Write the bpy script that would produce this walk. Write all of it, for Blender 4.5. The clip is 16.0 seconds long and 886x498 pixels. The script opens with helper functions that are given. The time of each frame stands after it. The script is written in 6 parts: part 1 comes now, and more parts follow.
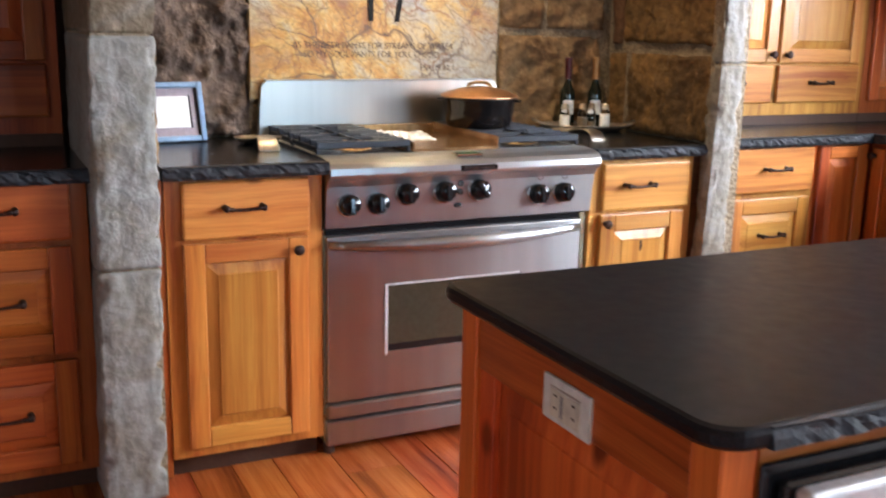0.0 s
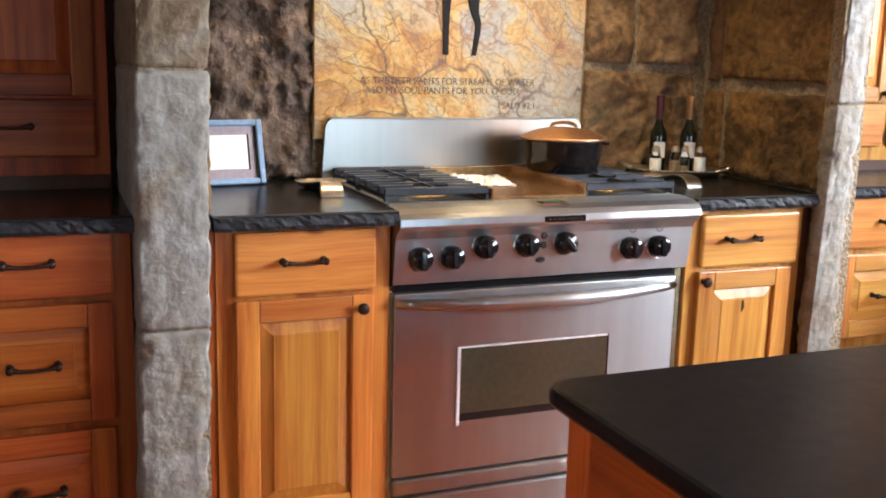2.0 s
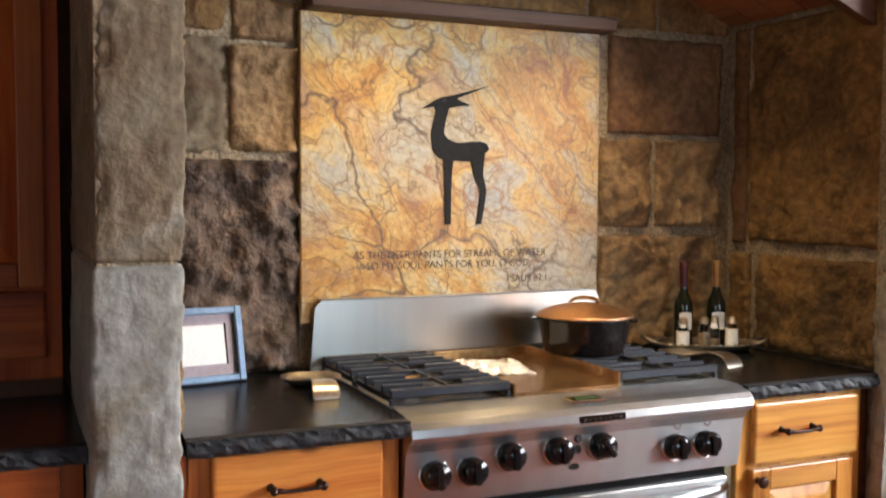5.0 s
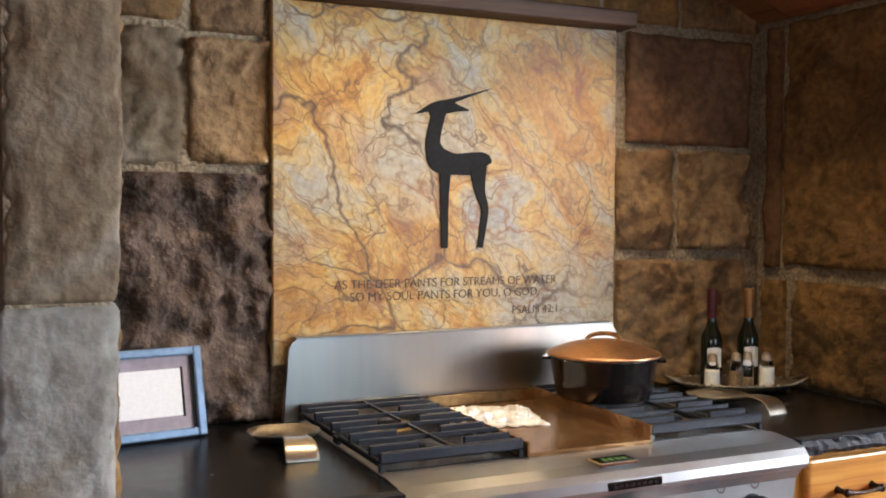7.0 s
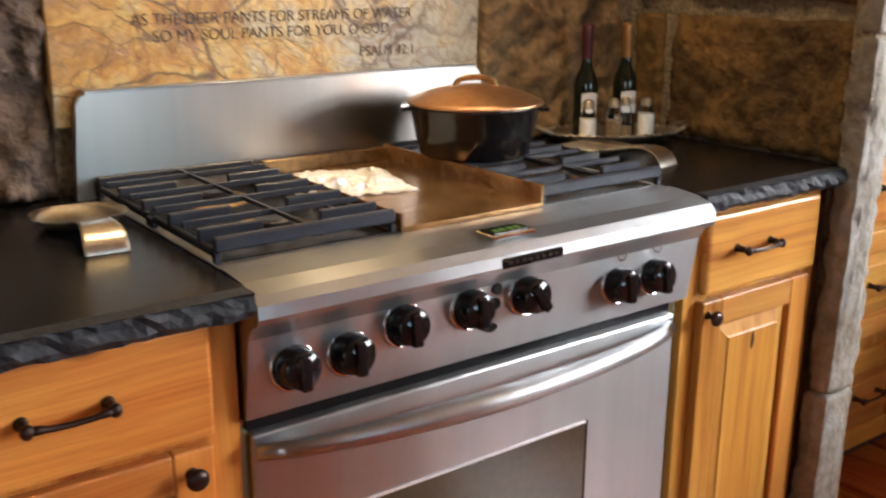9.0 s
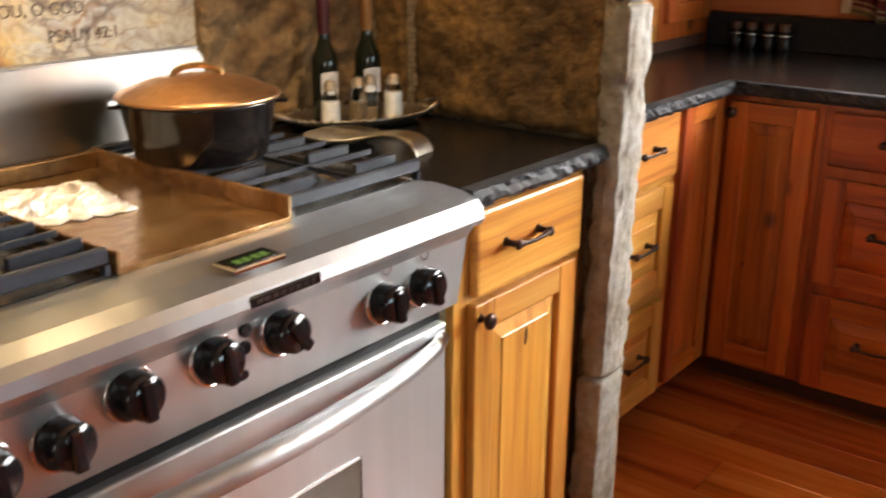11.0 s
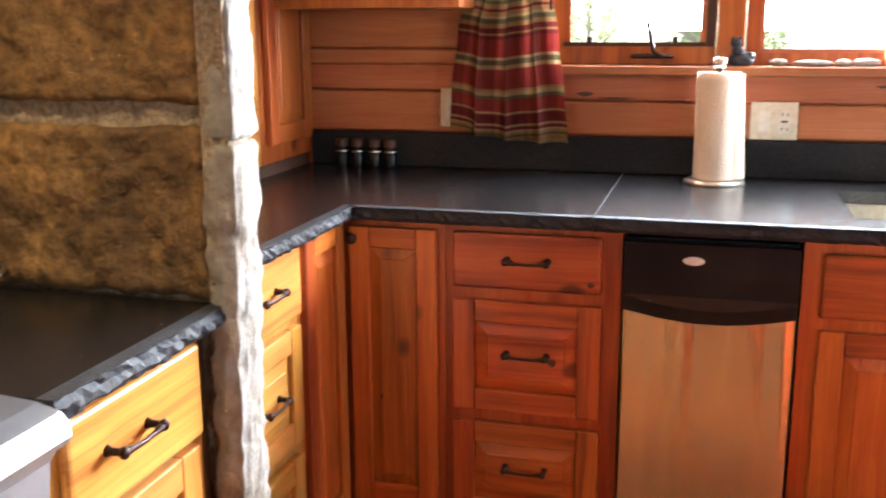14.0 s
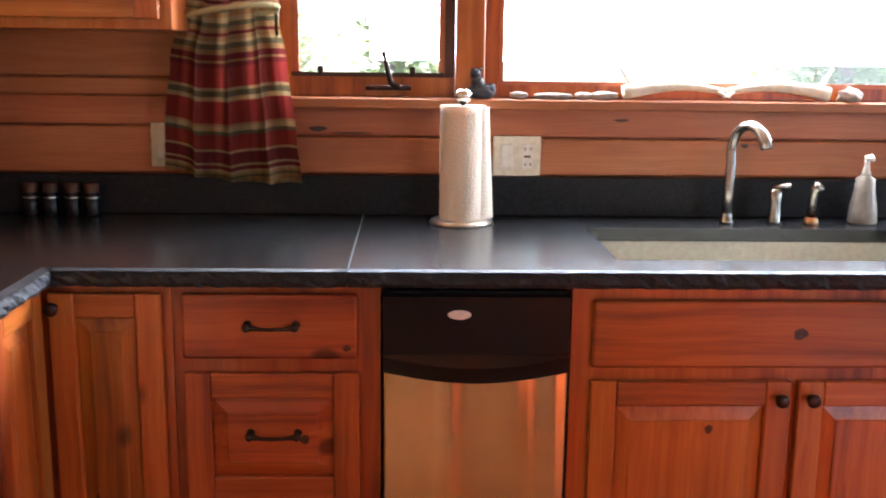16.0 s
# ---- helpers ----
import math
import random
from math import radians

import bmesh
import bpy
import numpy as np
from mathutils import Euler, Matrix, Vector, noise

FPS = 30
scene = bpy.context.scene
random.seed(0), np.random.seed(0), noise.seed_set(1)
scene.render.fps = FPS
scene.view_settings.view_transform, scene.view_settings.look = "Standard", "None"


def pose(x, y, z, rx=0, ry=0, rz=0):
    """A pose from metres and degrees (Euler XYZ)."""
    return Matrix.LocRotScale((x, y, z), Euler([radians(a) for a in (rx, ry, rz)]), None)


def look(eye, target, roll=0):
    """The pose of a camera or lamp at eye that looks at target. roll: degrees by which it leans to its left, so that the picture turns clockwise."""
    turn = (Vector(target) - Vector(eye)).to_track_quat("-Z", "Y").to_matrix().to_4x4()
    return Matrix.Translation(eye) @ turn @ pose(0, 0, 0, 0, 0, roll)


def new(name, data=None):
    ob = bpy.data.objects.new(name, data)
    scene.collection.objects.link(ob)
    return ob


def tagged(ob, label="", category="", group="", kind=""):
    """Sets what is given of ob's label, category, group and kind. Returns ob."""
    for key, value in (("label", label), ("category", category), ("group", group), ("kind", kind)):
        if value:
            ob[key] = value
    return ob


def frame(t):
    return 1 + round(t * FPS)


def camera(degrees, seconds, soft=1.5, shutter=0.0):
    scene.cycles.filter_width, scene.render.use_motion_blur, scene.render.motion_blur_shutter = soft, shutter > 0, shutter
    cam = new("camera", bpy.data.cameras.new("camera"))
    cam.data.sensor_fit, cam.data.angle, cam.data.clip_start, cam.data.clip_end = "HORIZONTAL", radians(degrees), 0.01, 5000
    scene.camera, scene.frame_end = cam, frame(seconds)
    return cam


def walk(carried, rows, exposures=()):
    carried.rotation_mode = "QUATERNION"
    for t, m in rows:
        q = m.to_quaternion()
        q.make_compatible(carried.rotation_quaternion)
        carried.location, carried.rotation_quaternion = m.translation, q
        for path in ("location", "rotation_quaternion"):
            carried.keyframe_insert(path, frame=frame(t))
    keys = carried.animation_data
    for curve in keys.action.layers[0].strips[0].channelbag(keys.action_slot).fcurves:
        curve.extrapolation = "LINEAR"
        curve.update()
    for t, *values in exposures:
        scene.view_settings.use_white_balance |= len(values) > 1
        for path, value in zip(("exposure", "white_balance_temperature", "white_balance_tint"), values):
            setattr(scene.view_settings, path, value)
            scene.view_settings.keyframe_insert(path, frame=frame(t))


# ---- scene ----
cam = camera(48.0, 16.0, soft=1.9, shutter=0.4)
PATH = [
    (0, (0.106, 0.027, 1.305), (0.953, 1.785, 0.867), 1.2),
    (0.5, (0.09, 0.124, 1.312), (0.888, 1.919, 0.938), 0.3),
    (1, (0.077, 0.197, 1.314), (0.889, 1.989, 0.952), 0.4),
    (1.5, (0.125, 0.268, 1.311), (0.932, 2.057, 0.922), 0.7),
    (2, (0.192, 0.338, 1.312), (0.932, 2.156, 0.931), 1.5),
    (2.5, (0.191, 0.426, 1.329), (0.971, 2.232, 0.968), 2.1),
    (3, (0.15, 0.536, 1.338), (0.976, 2.328, 1.012), 0.7),
    (3.5, (0.129, 0.592, 1.359), (0.979, 2.38, 1.074), -0.5),
    (4, (0.146, 0.639, 1.366), (1.033, 2.418, 1.143), -0.7),
    (4.5, (0.211, 0.703, 1.371), (1.06, 2.507, 1.208), -0.2),
    (5, (0.239, 0.758, 1.398), (1.053, 2.582, 1.29), 0.3),
    (5.2, (0.237, 0.794, 1.401), (1.071, 2.61, 1.331), 0.3),
    (7.3, (0.399, 1.201, 1.41), (1.251, 3.008, 1.325), 0.3),
    (7.5, (0.413, 1.256, 1.41), (1.279, 3.055, 1.29), 0.2),
    (8, (0.408, 1.395, 1.368), (1.353, 3.144, 1.15), -0.9),
    (8.5, (0.429, 1.481, 1.342), (1.451, 3.159, 0.97), -0.1),
    (8.7, (0.454, 1.511, 1.329), (1.526, 3.134, 0.861), 0.2),
    (10.8, (0.667, 1.742, 1.363), (2.091, 2.974, 0.687), 0.9),
    (11, (0.666, 1.76, 1.356), (2.158, 2.929, 0.718), 0.3),
    (11.5, (0.684, 1.794, 1.363), (2.291, 2.811, 0.743), -0.1),
    (12, (0.757, 1.812, 1.359), (2.443, 2.724, 0.787), 0.6),
    (12.5, (0.812, 1.795, 1.368), (2.535, 2.657, 0.83), 1.0),
    (13, (0.859, 1.794, 1.373), (2.608, 2.598, 0.832), 0.9),
    (13.5, (0.908, 1.846, 1.379), (2.729, 2.511, 0.887), 0.4),
    (14, (0.942, 1.909, 1.384), (2.82, 2.434, 0.942), -0.3),
    (14.5, (0.966, 1.946, 1.387), (2.899, 2.243, 0.968), 0.3),
    (15, (1.053, 1.985, 1.38), (3.008, 2.132, 0.983), 0.5),
    (15.5, (1.164, 2.012, 1.383), (3.131, 2.069, 1.027), -0.1),
    (16, (1.249, 2.063, 1.386), (3.209, 1.996, 0.996), 0.7),
]
walk(cam, [(t, look(eye, target, roll)) for t, eye, target, roll in PATH], [(0.0, 1.70, 5950, 10), (2.0, 1.74, 6200, 10), (3.0, 1.68, 6550, 10), (5.2, 1.48, 6500, 10), (7.3, 1.30, 6150, 10), (8.7, 1.36, 6450, 10), (11.0, 1.70, 7150, 10), (12.0, 2.15, 6800, 10), (13.0, 2.48, 6350, 10), (14.3, 2.6, 6050, 10), (15.0, 2.32, 5900, 10), (16.0, 2.1, 5850, 10)])

# ---- world, sun, large lights ----
world = bpy.data.worlds.new("world")
scene.world = world
world.use_nodes = True
wn = world.node_tree.nodes
sky = wn.new("ShaderNodeTexSky")
sky.sky_type, sky.sun_disc = "NISHITA", False
sky.sun_elevation, sky.sun_rotation = radians(60), radians(100)
wn["Background"].inputs["Strength"].default_value = 0.15
world.node_tree.links.new(sky.outputs[0], wn["Background"].inputs["Color"])


def lamp(name, kind, m, energy, color, **more):
    data = bpy.data.lights.new(name, kind)
    data.energy, data.color = energy, color
    ob = new(name, data)
    ob.matrix_world = m
    if kind == "AREA":
        data.shape, data.size, data.size_y = "RECTANGLE", more["size"], more["size_y"]
    if kind == "SUN":
        data.angle = radians(0.5)
    if kind == "SPOT":
        data.spot_size, data.spot_blend, data.shadow_soft_size = radians(more["cone"]), 0.8, 0.03
    return ob


lamp("sun", "SUN", look((20, -3.5, 34), (0, 0, 0)), 5.0, (1, 0.94, 0.84))
# daylight in the openings of the wall behind the camera and over the sink
lamp("sky_light_back", "AREA", look((2.9, -3.86, 1.6), (2.9, 0, 1.45)), 18, (0.56, 0.79, 1.0), size=1.7, size_y=1.4)
# fill added from the side to brighten the fronts that face west
lamp("fill_light_side", "AREA", look((-2.86, -2.2, 1.6), (0, -1.9, 1.4)), 11.5, (0.86, 0.93, 1.0), size=1.6, size_y=1.3)
lamp("sky_light_sink", "AREA", look((4.22, 0.75, 1.72), (3.0, 0.85, 1.40)), 72, (0.93, 0.96, 1.0), size=2.9, size_y=0.75)
for hx in (1.17, 1.80):
    lamp("hood_lamp_light", "SPOT", look((hx, 2.92, 2.15), (hx + 0.01, 3.06, 0.9)), 10.5, (1.0, 0.73, 0.42), cone=96)

# ---- materials ----


def material(name):
    m = bpy.data.materials.new(name)
    m.use_nodes = True
    return m, m.node_tree.nodes, m.node_tree.links, m.node_tree.nodes["Principled BSDF"]


def plain(name, color, rough=0.5, metal=0.0, grain=0.0, scale=60.0, bump=0.0, vary=0.12, coat=0.0):
    """A surface with mild mottling of its colour and gloss, and optional fine relief."""
    m, n, l, b = material(name)
    b.inputs["Roughness"].default_value, b.inputs["Metallic"].default_value = rough, metal
    b.inputs["Coat Weight"].default_value = coat
    co = n.new("ShaderNodeTexCoord")
    no = n.new("ShaderNodeTexNoise")
    no.inputs["Scale"].default_value, no.inputs["Detail"].default_value = scale, 6
    l.new(co.outputs["Object"], no.inputs["Vector"])
    ra = n.new("ShaderNodeValToRGB")
    lo = [c * (1 - vary) for c in color[:3]]
    hi = [min(1, c * (1 + vary)) for c in color[:3]]
    ra.color_ramp.elements[0].color, ra.color_ramp.elements[1].color = (*lo, 1), (*hi, 1)
    ra.color_ramp.elements[0].position, ra.color_ramp.elements[1].position = 0.3, 0.7
    l.new(no.outputs["Fac"], ra.inputs["Fac"])
    l.new(ra.outputs[0], b.inputs["Base Color"])
    mr = n.new("ShaderNodeMapRange")
    mr.inputs["To Min"].default_value, mr.inputs["To Max"].default_value = max(0, rough * 0.8), min(1, rough * 1.25)
    n2 = n.new("ShaderNodeTexNoise")
    n2.inputs["Scale"].default_value = scale / 9
    l.new(co.outputs["Object"], n2.inputs["Vector"])
    l.new(n2.outputs["Fac"], mr.inputs["Value"])
    l.new(mr.outputs[0], b.inputs["Roughness"])
    if bump:
        bu = n.new("ShaderNodeBump")
        bu.inputs["Strength"].default_value, bu.inputs["Distance"].default_value = bump, 0.004
        l.new(no.outputs["Fac"], bu.inputs["Height"])
        l.new(bu.outputs[0], b.inputs["Normal"])
    return m


def wood(name, axis, light, mid, dark, rough=0.36, knots=0.85, ring=1.0, coat=0.14):
    """Varnished knotty pine with its grain along one axis of the thing."""
    m, n, l, b = material(name)
    co = n.new("ShaderNodeTexCoord")
    oi = n.new("ShaderNodeObjectInfo")
    mu = n.new("ShaderNodeVectorMath")
    mu.operation = "MULTIPLY_ADD"
    cx = n.new("ShaderNodeCombineXYZ")
    for i, k in enumerate((31.0, 17.0, 43.0)):
        t = n.new("ShaderNodeMath")
        t.operation = "MULTIPLY"
        t.inputs[1].default_value = k
        l.new(oi.outputs["Random"], t.inputs[0])
        l.new(t.outputs[0], cx.inputs[i])
    mu.inputs[1].default_value = (1, 1, 1)
    l.new(co.outputs["Object"], mu.inputs[0])
    l.new(cx.outputs[0], mu.inputs[2])
    # slow warp so that the rings wander
    wa = n.new("ShaderNodeTexNoise")
    wa.inputs["Scale"].default_value, wa.inputs["Detail"].default_value = 2.6, 2
    l.new(mu.outputs[0], wa.inputs["Vector"])
    wm = n.new("ShaderNodeVectorMath")
    wm.operation = "MULTIPLY_ADD"
    wm.inputs[1].default_value = (0.035, 0.035, 0.035)
    l.new(wa.outputs["Color"], wm.inputs[0])
    l.new(mu.outputs[0], wm.inputs[2])

    def stretched(node, across, along):
        mp = n.new("ShaderNodeMapping")
        s = [across] * 3
        s["xyz".index(axis)] = along
        mp.inputs["Scale"].default_value = s
        l.new(wm.outputs[0], mp.inputs["Vector"])
        l.new(mp.outputs[0], node.inputs["Vector"])

    g = n.new("ShaderNodeTexNoise")
    g.inputs["Scale"].default_value, g.inputs["Detail"].default_value, g.inputs["Roughness"].default_value = 1, 4, 0.6
    stretched(g, 34 * ring, 0.9)
    f = n.new("ShaderNodeTexNoise")
    f.inputs["Scale"].default_value, f.inputs["Detail"].default_value = 1, 5
    stretched(f, 190, 3.5)
    big = n.new("ShaderNodeTexNoise")
    big.inputs["Scale"].default_value, big.inputs["Detail"].default_value = 1, 2
    stretched(big, 7, 0.7)
    k = n.new("ShaderNodeTexVoronoi")
    k.inputs["Scale"].default_value = 1
    stretched(k, 4.6, 2.9)
    ra = n.new("ShaderNodeValToRGB")
    e = ra.color_ramp.elements
    e[0].position, e[1].position = 0.34, 0.68
    e[0].color, e[1].color = (*dark, 1), (*light, 1)
    e.new(0.48).color = (*mid, 1)
    mix1 = n.new("ShaderNodeMath")
    mix1.operation = "MULTIPLY_ADD"
    mix1.inputs[1].default_value = 0.45
    l.new(big.outputs["Fac"], mix1.inputs[0])
    half = n.new("ShaderNodeMath")
    half.operation = "MULTIPLY_ADD"
    half.inputs[1].default_value, half.inputs[2].default_value = 0.62, -0.035
    l.new(g.outputs["Fac"], half.inputs[0])
    l.new(half.outputs[0], mix1.inputs[2])
    l.new(mix1.outputs[0], ra.inputs["Fac"])
    fm = n.new("ShaderNodeMix")
    fm.data_type, fm.blend_type = "RGBA", "MULTIPLY"
    fm.inputs["Factor"].default_value = 0.32
    fr = n.new("ShaderNodeValToRGB")
    fr.color_ramp.elements[0].position, fr.color_ramp.elements[1].position = 0.36, 0.6
    fr.color_ramp.elements[0].color = (0.55, 0.42, 0.34, 1)
    l.new(f.outputs["Fac"], fr.inputs["Fac"])
    l.new(ra.outputs[0], fm.inputs["A"])
    l.new(fr.outputs[0], fm.inputs["B"])
    kr = n.new("ShaderNodeValToRGB")
    kr.color_ramp.elements[0].position, kr.color_ramp.elements[1].position = 0.06, 0.112
    kr.color_ramp.elements[0].color = (0.16, 0.07, 0.035, 1)
    kr.color_ramp.elements[1].color = (1, 1, 1, 1)
    l.new(k.outputs["Distance"], kr.inputs["Fac"])
    km = n.new("ShaderNodeMix")
    km.data_type, km.blend_type = "RGBA", "MULTIPLY"
    km.inputs["Factor"].default_value = knots
    l.new(fm.outputs["Result"], km.inputs["A"])
    l.new(kr.outputs[0], km.inputs["B"])
    hs = n.new("ShaderNodeHueSaturation")
    vr = n.new("ShaderNodeMapRange")
    vr.inputs["To Min"].default_value, vr.inputs["To Max"].default_value = 0.80, 1.14
    l.new(oi.outputs["Random"], vr.inputs["Value"])
    l.new(vr.outputs[0], hs.inputs["Value"])
    hu = n.new("ShaderNodeMapRange")
    hu.inputs["To Min"].default_value, hu.inputs["To Max"].default_value = 0.488, 0.506
    shift = n.new("ShaderNodeMath")
    shift.operation = "FRACT"
    many = n.new("ShaderNodeMath")
    many.operation = "MULTIPLY"
    many.inputs[1].default_value = 7.3
    l.new(oi.outputs["Random"], many.inputs[0])
    l.new(many.outputs[0], shift.inputs[0])
    l.new(shift.outputs[0], hu.inputs["Value"])
    l.new(hu.outputs[0], hs.inputs["Hue"])
    l.new(km.outputs["Result"], hs.inputs["Color"])
    l.new(hs.outputs[0], b.inputs["Base Color"])
    b.inputs["Roughness"].default_value = rough
    b.inputs["Coat Weight"].default_value, b.inputs["Coat Roughness"].default_value = coat, 0.22
    bu = n.new("ShaderNodeBump")
    bu.inputs["Strength"].default_value, bu.inputs["Distance"].default_value = 0.10, 0.002
    l.new(f.outputs["Fac"], bu.inputs["Height"])
    l.new(bu.outputs[0], b.inputs["Normal"])
    return m


def stone(name, tones, rough=0.8, scale=5.0, bump=0.5, fine=40.0, grit=0.55):
    """Split sandstone: cloudy colour patches, rust streaks and a gritty relief."""
    m, n, l, b = material(name)
    co = n.new("ShaderNodeTexCoord")
    oi = n.new("ShaderNodeObjectInfo")
    ad = n.new("ShaderNodeVectorMath")
    ad.operation = "ADD"
    sc = n.new("ShaderNodeMath")
    sc.operation = "MULTIPLY"
    sc.inputs[1].default_value = 37.0
    l.new(oi.outputs["Random"], sc.inputs[0])
    l.new(co.outputs["Object"], ad.inputs[0])
    l.new(sc.outputs[0], ad.inputs[1])
    a = n.new("ShaderNodeTexNoise")
    a.inputs["Scale"].default_value, a.inputs["Detail"].default_value, a.inputs["Distortion"].default_value = scale, 7, 0.9
    a.inputs["Roughness"].default_value = 0.62
    l.new(ad.outputs[0], a.inputs["Vector"])
    ra = n.new("ShaderNodeValToRGB")
    e = ra.color_ramp.elements
    e[0].position, e[1].position = 0.28, 0.74
    e[0].color, e[1].color = (*tones[0], 1), (*tones[-1], 1)
    for i, t in enumerate(tones[1:-1]):
        e.new(0.28 + 0.46 * (i + 1) / (len(tones) - 1)).color = (*t, 1)
    l.new(a.outputs["Fac"], ra.inputs["Fac"])
    g = n.new("ShaderNodeTexNoise")
    g.inputs["Scale"].default_value, g.inputs["Detail"].default_value = fine, 8
    l.new(ad.outputs[0], g.inputs["Vector"])
    gr = n.new("ShaderNodeValToRGB")
    gr.color_ramp.elements[0].position, gr.color_ramp.elements[1].position = 0.35, 0.62
    gr.color_ramp.elements[0].color = (0.30, 0.26, 0.23, 1)
    l.new(g.outputs["Fac"], gr.inputs["Fac"])
    mx = n.new("ShaderNodeMix")
    mx.data_type, mx.blend_type = "RGBA", "MULTIPLY"
    mx.inputs["Factor"].default_value = grit
    l.new(ra.outputs[0], mx.inputs["A"])
    l.new(gr.outputs[0], mx.inputs["B"])
    l.new(mx.outputs["Result"], b.inputs["Base Color"])
    b.inputs["Roughness"].default_value = rough
    bu = n.new("ShaderNodeBump")
    bu.inputs["Strength"].default_value, bu.inputs["Distance"].default_value = bump, 0.03
    l.new(g.outputs["Fac"], bu.inputs["Height"])
    l.new(bu.outputs[0], b.inputs["Normal"])
    return m


def veined_granite():
    """Polished golden granite slab with grey clouds and rust-brown veins."""
    m, n, l, b = material("golden_granite")
    co = n.new("ShaderNodeTexCoord")
    mp = n.new("ShaderNodeMapping")
    mp.vector_type = "TEXTURE"
    mp.inputs["Rotation"].default_value = (0, radians(42), 0)
    mp.inputs["Scale"].default_value = (1.3, 1.0, 0.92)
    l.new(co.outputs["Object"], mp.inputs["Vector"])
    wa = n.new("ShaderNodeTexNoise")
    wa.inputs["Scale"].default_value, wa.inputs["Detail"].default_value = 2.6, 5
    l.new(mp.outputs[0], wa.inputs["Vector"])
    wm = n.new("ShaderNodeVectorMath")
    wm.operation = "MULTIPLY_ADD"
    wm.inputs[1].default_value = (0.55, 0.55, 0.55)
    l.new(wa.outputs["Color"], wm.inputs[0])
    l.new(mp.outputs[0], wm.inputs[2])
    a = n.new("ShaderNodeTexNoise")
    a.inputs["Scale"].default_value, a.inputs["Detail"].default_value, a.inputs["Roughness"].default_value = 5.2, 9, 0.66
    l.new(wm.outputs[0], a.inputs["Vector"])
    ra = n.new("ShaderNodeValToRGB")
    e = ra.color_ramp.elements
    e[0].position, e[1].position = 0.35, 0.69
    e[0].color, e[1].color = (0.27, 0.105, 0.024, 1), (0.36, 0.35, 0.32, 1)
    e.new(0.43).color = (0.48, 0.25, 0.046, 1)
    e.new(0.50).color = (0.55, 0.365, 0.105, 1)
    e.new(0.58).color = (0.47, 0.39, 0.235, 1)
    l.new(a.outputs["Fac"], ra.inputs["Fac"])
    # broad pale grey drifts between the golden ones
    dr = n.new("ShaderNodeTexNoise")
    dr.inputs["Scale"].default_value, dr.inputs["Detail"].default_value = 3.4, 5
    l.new(wm.outputs[0], dr.inputs["Vector"])
    dm = n.new("ShaderNodeMapRange")
    dm.inputs["From Min"].default_value, dm.inputs["From Max"].default_value = 0.50, 0.66
    dm.inputs["To Max"].default_value = 0.7
    l.new(dr.outputs["Fac"], dm.inputs["Value"])
    dx = n.new("ShaderNodeMix")
    dx.data_type = "RGBA"
    dx.inputs["B"].default_value = (0.37, 0.355, 0.31, 1)
    l.new(dm.outputs[0], dx.inputs["Factor"])
    l.new(ra.outputs[0], dx.inputs["A"])
    col = dx.outputs["Result"]
    for s, lo, hi, tint, f in ((2.3, 0.0, 0.017, (0.07, 0.04, 0.025), 0.95), (4.6, 0.0, 0.030, (0.26, 0.095, 0.022), 0.75), (6.1, 0.0, 0.016, (0.09, 0.05, 0.03), 0.85), (12.0, 0.0, 0.04, (0.17, 0.095, 0.04), 0.75), (25.0, 0.0, 0.06, (0.20, 0.12, 0.05), 0.6)):
        v = n.new("ShaderNodeTexVoronoi")
        v.feature = "DISTANCE_TO_EDGE"
        v.inputs["Scale"].default_value = s
        l.new(wm.outputs[0], v.inputs["Vector"])
        # veins come and go
        on = n.new("ShaderNodeTexNoise")
        on.inputs["Scale"].default_value = s * 1.2
        l.new(mp.outputs[0], on.inputs["Vector"])
        onr = n.new("ShaderNodeMapRange")
        onr.inputs["From Min"].default_value, onr.inputs["From Max"].default_value = 0.40, 0.52
        l.new(on.outputs["Fac"], onr.inputs["Value"])
        vr = n.new("ShaderNodeMapRange")
        vr.inputs["From Min"].default_value, vr.inputs["From Max"].default_value = lo, hi
        vr.inputs["To Min"].default_value, vr.inputs["To Max"].default_value = f, 0.0
        l.new(v.outputs["Distance"], vr.inputs["Value"])
        mm = n.new("ShaderNodeMath")
        mm.operation = "MULTIPLY"
        l.new(vr.outputs[0], mm.inputs[0])
        l.new(onr.outputs[0], mm.inputs[1])
        mx = n.new("ShaderNodeMix")
        mx.data_type = "RGBA"
        mx.inputs["B"].default_value = (*tint, 1)
        l.new(mm.outputs[0], mx.inputs["Factor"])
        l.new(col, mx.inputs["A"])
        col = mx.outputs["Result"]
    fi = n.new("ShaderNodeTexNoise")
    fi.inputs["Scale"].default_value, fi.inputs["Detail"].default_value = 70, 5
    l.new(co.outputs["Object"], fi.inputs["Vector"])
    fr = n.new("ShaderNodeValToRGB")
    fr.color_ramp.elements[0].position, fr.color_ramp.elements[1].position = 0.34, 0.6
    fr.color_ramp.elements[0].color = (0.66, 0.6, 0.52, 1)
    l.new(fi.outputs["Fac"], fr.inputs["Fac"])
    mx = n.new("ShaderNodeMix")
    mx.data_type, mx.blend_type = "RGBA", "MULTIPLY"
    mx.inputs["Factor"].default_value = 0.6
    l.new(col, mx.inputs["A"])
    l.new(fr.outputs[0], mx.inputs["B"])
    l.new(mx.outputs["Result"], b.inputs["Base Color"])
    b.inputs["Roughness"].default_value = 0.42
    bu = n.new("ShaderNodeBump")
    bu.inputs["Strength"].default_value, bu.inputs["Distance"].default_value = 0.5, 0.012
    l.new(a.outputs["Fac"], bu.inputs["Height"])
    l.new(bu.outputs[0], b.inputs["Normal"])
    return m


